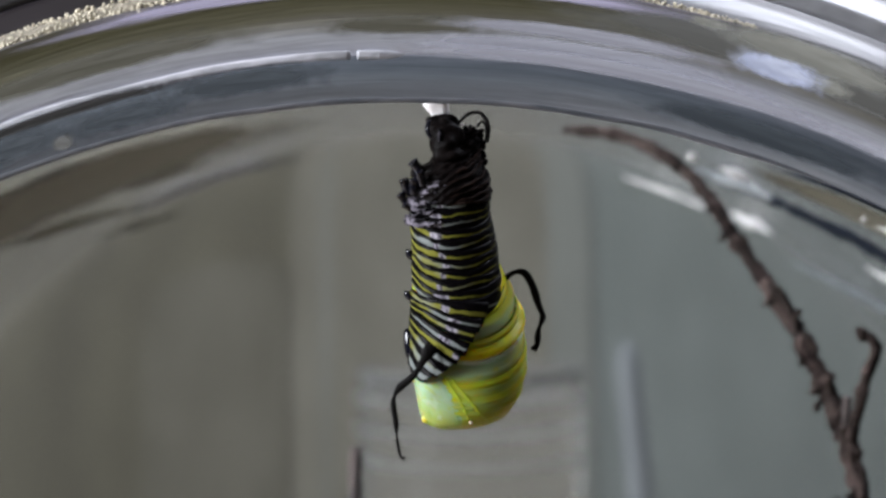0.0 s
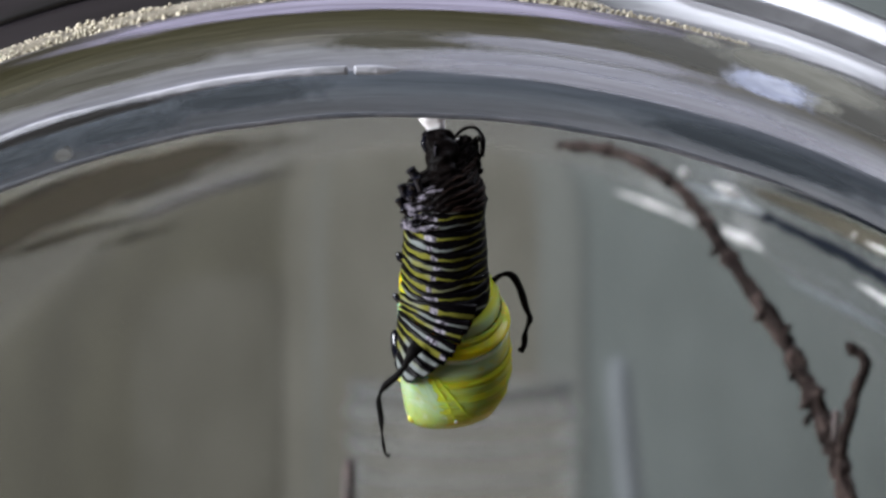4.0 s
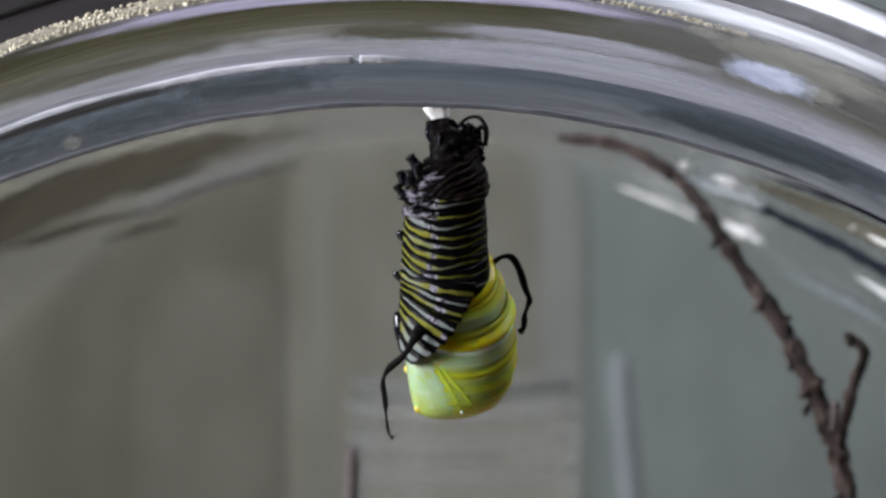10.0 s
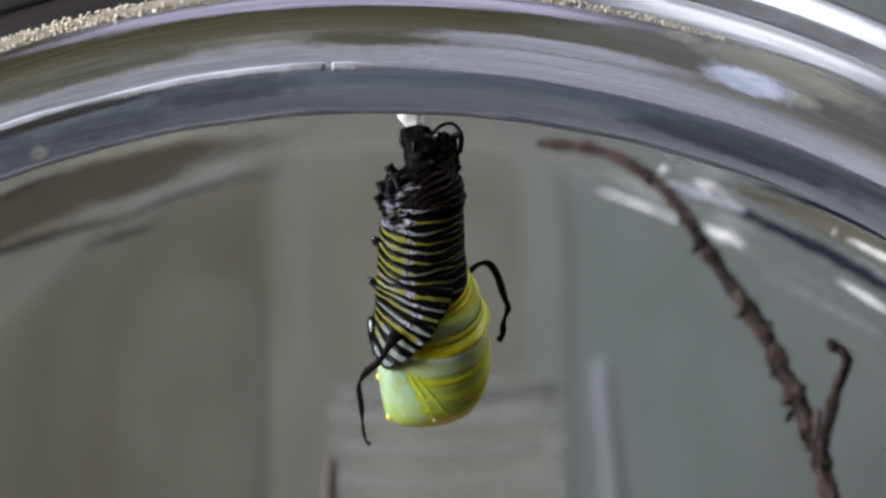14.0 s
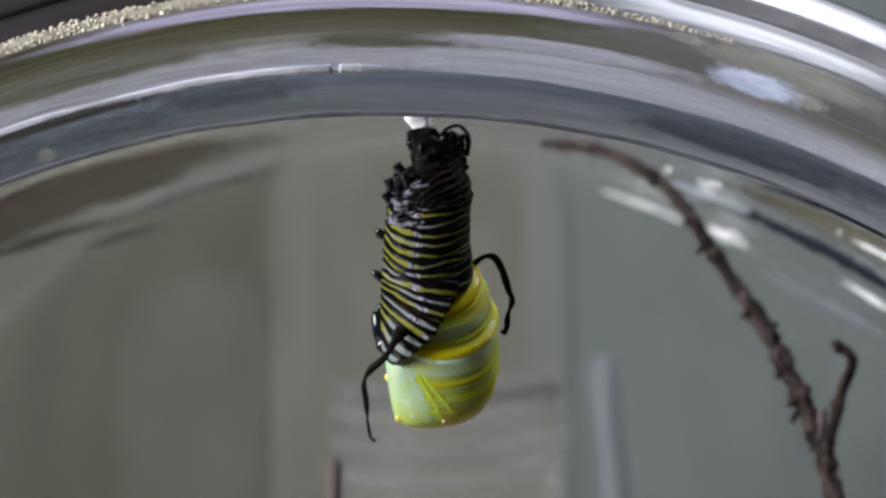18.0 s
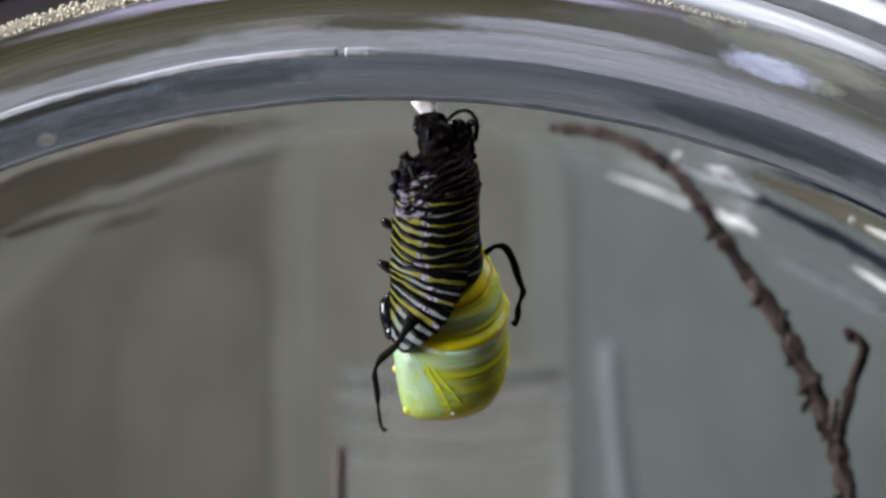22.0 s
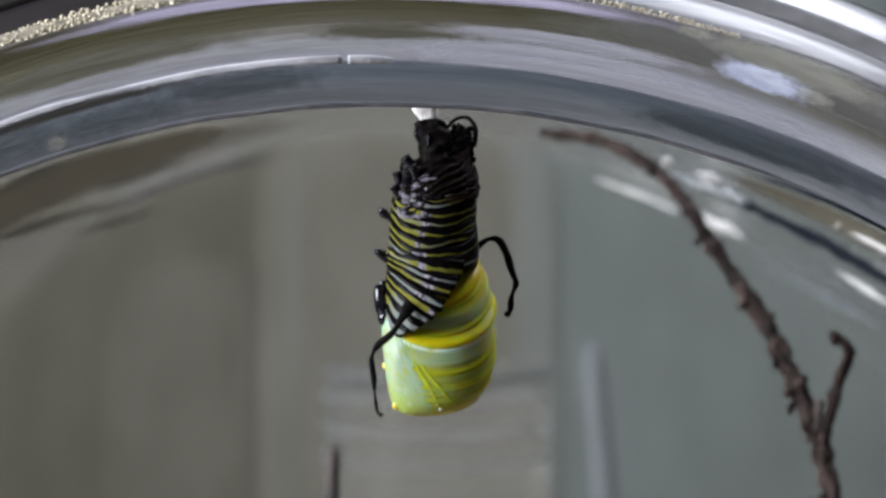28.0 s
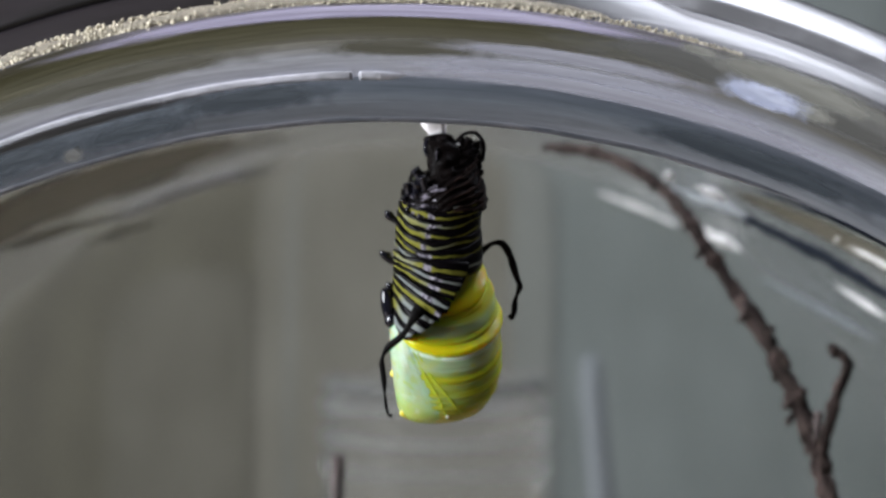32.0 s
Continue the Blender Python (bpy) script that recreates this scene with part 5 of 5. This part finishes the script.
side_stubs = []
for a, b in ((-56, 196), (-60, 270), (-50, 330)):
    ob = limb("proleg", ((a + 30, b + 10, -4), (a + 16, b + 6, -8), (a + 5, b, -8), (a, b - 7, -8), (a + 1, b - 12, -8)), ((0, 8), (0.4, 7), (0.62, 10), (0.85, 10), (1, 6)), HEAD_BLACK, "small black proleg", 0.9, 6, 14, 0.5)
    side_stubs.append((ob, b))
head = part("head_capsule", ellipsoid(bmesh.new(), spot(-52, 362, -10), (15 * UNIT, 16 * UNIT, 34 * UNIT), radians(-12), 0.12, 900), HEAD_BLACK, larva, "shiny black shed head capsule")
jaw = part("mouthpart", ellipsoid(bmesh.new(), spot(-46, 388, -14), (13 * UNIT, 14 * UNIT, 16 * UNIT), radians(20), 0.2, 900), HEAD_BLACK, larva)
front_filament = limb("filament", ((0, 362, -96), (-12, 378, -104), (-32, 410, -96), (-57, 432, -86), (-69, 456, -82), (-65, 490, -82), (-63, 520, -80), (-58, 550, -78), (-50, 558, -78)),
                      ((0, 14), (0.10, 10), (0.20, 4.6), (0.30, 6.6), (0.37, 7.2), (0.46, 2.6), (0.53, 5.2), (0.66, 5.0), (0.73, 2.0), (0.82, 3.2), (0.92, 1.8), (0.97, 4.6), (1, 3.2)), FILAMENT, "limp black front filament", 0.5)
back_filament = limb("filament", ((104, 276, 20), (116, 258, 18), (138, 240, 14), (158, 240, 10), (172, 262, 8), (184, 300, 8), (190, 318, 8), (182, 344, 8), (180, 366, 8), (172, 378, 8)),
                     ((0, 9), (0.12, 6), (0.24, 4.0), (0.36, 7.0), (0.5, 6.8), (0.62, 5.0), (0.68, 6.0), (0.74, 3.0), (0.82, 5.8), (0.92, 4.4), (0.97, 6.6), (1, 4)), FILAMENT, "limp black filament", 0.32)
limb("tail_filament", ((55, 36, -6), (62, 25, -6), (75, 15, -4), (92, 13, -2), (104, 24, -2), (109, 42, -4), (107, 66, -8)), ((0, 2.8), (0.5, 3.2), (0.8, 4.4), (1, 2.6)), FILAMENT, "thin black tail filament", 0.6)
limb("tail_filament", ((88, 40, -16), (97, 30, -14), (103, 36, -12), (105, 52, -12), (101, 78, -14)), ((0, 2), (0.5, 2.2), (1, 2)), FILAMENT, "thin black tail filament", 0.6)
# a white sparkle at the foot of the filament, built as a pale fleck
limb("tail_sparkle", ((57, 38, -16), (61, 35, -16), (65, 36, -16)), ((0, 1.5), (0.5, 2.4), (1, 1.5)), SILK, "white sparkle at the filament's foot built as a fleck")

# ---- movement ----
# how far each piece lies from its built place at each whole second, in units to the right and down
BODY_A = [12, 11, 10, 7, -3, -2, 1, 0, 5, -9, 2, 0, 4, 12, -4, -3, 0, 1, -1, 0, 0, 3, 2, 0, -5, 1, -3, -13, -16, -5, -11, -14, -17]
BODY_B = [23, 23, 17, 6, 2, 13, 13, 15, 11, 7, 11, 20, 14, 9, 4, 8, 11, 11, 2, 4, 5, 7, 5, 0, 3, 9, 8, 3, 0, -3, 4, 5, -4]
SKIN_LOW_A = [10, 8, 2, 4, -4, -4, -2, -5, -5, -6, -5, -2, -4, -1, -5, -2, 0, 3, -7, 0, -4, 4, 0, 0, -1, 0, -5, -9, -9, -5, -6, -13, -11]
SKIN_LOW_B = [64, 64, 56, 43, 45, 54, 54, 56, 44, 44, 37, 45, 43, 31, 26, 25, 28, 27, 14, 13, 10, 10, 11, 0, -1, 5, 3, -3, -16, -26, -19, -17, -31]
SKIN_HIGH_A = [15, 13, 2, 8, 4, 1, 3, -2, -7, -3, -3, 4, 3, -2, 0, 2, 4, 8, -3, 6, -1, 9, 0, 0, 1, -1, -1, -3, -4, -9, -2, -5, -10]
SKIN_HIGH_B = [71, 75, 64, 50, 53, 56, 58, 59, 42, 46, 36, 48, 50, 32, 30, 28, 32, 35, 13, 17, 17, 22, 17, 0, 2, 9, 12, 4, -7, -20, -7, -3, -26]
FRONT_FILAMENT_A = [9, 7, 0, 0, -10, -10, 0, -7, -11, -15, -9, 1, 12, 11, -4, -1, 0, 4, -10, 0, -10, 0, 0, 0, 2, 1, -10, -15, -4, 12, 2, -3, 3]
FRONT_FILAMENT_B = [58, 54, 50, 36, 31, 29, 26, 29, 34, 30, 28, 33, 28, 23, 16, 16, 17, 21, 9, 11, 6, 5, 8, 0, 1, 5, 0, -3, -11, -18, -14, -12, -26]
BACK_FILAMENT_A = [12, 9, 0, 5, 0, -4, -2, -6, -3, -3, -3, -2, -3, 0, 1, 2, 2, 0, -6, 3, -4, 1, -2, 0, -3, -3, -8, -14, -12, -8, -12, -18, -15]
BACK_FILAMENT_B = [44, 42, 31, 24, 23, 25, 23, 21, 13, 22, 20, 33, 26, 10, 19, 17, 23, 20, 3, 12, 10, 14, 8, 0, 6, 6, -4, -7, -7, -17, -10, -10, -21]
TAIL_A = [-5, -5, -7, -6, -1, -5, -5, -10, -11, 1, -12, -8, -11, -9, -1, -2, -1, 3, 1, 9, -1, 1, 1, 0, 4, -4, -4, -1, 3, 5, 0, 1, 5]
TAIL_B = [21, 17, 6, -4, 6, 18, 23, 18, 2, 11, 3, 21, 17, 1, 7, 11, 16, 17, -1, 6, 7, 17, 8, 0, 4, 9, 8, 6, 3, 0, 14, 8, -2]


def motions():
    seconds = range(33)

    def skin_shift(b, k):
        """Where a fold built at b is at second k: the lower folds slide up together and pile up under the crumpled tail."""
        up = lerp(((270, SKIN_HIGH_B[k]), (400, SKIN_LOW_B[k])), b)
        side = lerp(((60, 0), (110, 0.5 * TAIL_A[k]), (195, 0.8 * SKIN_HIGH_A[k]), (270, SKIN_HIGH_A[k]), (400, SKIN_LOW_A[k])), b)
        x = b + up - 142
        return side, (x if x > 0 else 0.2 * x) + 142 - b

    for ob, mid, mid_b in folds:
        walk(ob, [(k, Matrix.Translation(spot(mid, mid_b) + spot(*skin_shift(mid_b, k)))) for k in seconds])
    for ob, b in [(head, 380), (jaw, 390)] + side_stubs:
        walk(ob, [(k, Matrix.Translation(spot(*skin_shift(b, k)) + spot(lerp(((0, 13), (12, 12), (24, 3), (32, 0)), k), 0))) for k in seconds])
    for ob, b, sway in wrinkles:
        share = max(0.0, min(1.0, (b - 30) / 80))
        walk(ob, [(k, Matrix.Translation(spot(sway * share * TAIL_A[k], share * TAIL_B[k]))) for k in seconds])
    for ob, tip, root in ((front_filament, (FRONT_FILAMENT_A, FRONT_FILAMENT_B), (SKIN_LOW_A, SKIN_LOW_B)), (back_filament, (BACK_FILAMENT_A, BACK_FILAMENT_B), (SKIN_HIGH_A, SKIN_HIGH_B))):
        walk(ob, [(k, Matrix.Translation(spot((tip[0][k] + root[0][k]) / 2, (tip[1][k] + root[1][k]) / 2))) for k in seconds])
    # the upper rings stay drawn in under the old skin until it has slid past them
    for ob, b in segments:
        if b < 396:
            share = lerp(((222, 1.0), (264, 0.85), (298, 0.6), (328, 0.35), (367, 0.1), (396, 0.0)), b)
            walk(ob, [(k, Matrix.Translation(spot(share * lerp(((0, -13), (8, -13), (13, -9), (18, -5), (24, 0)), k), 0))) for k in seconds])
    walk(body, [(k, Matrix.Translation(spot(BODY_A[k], BODY_B[k]))) for k in seconds])


motions()
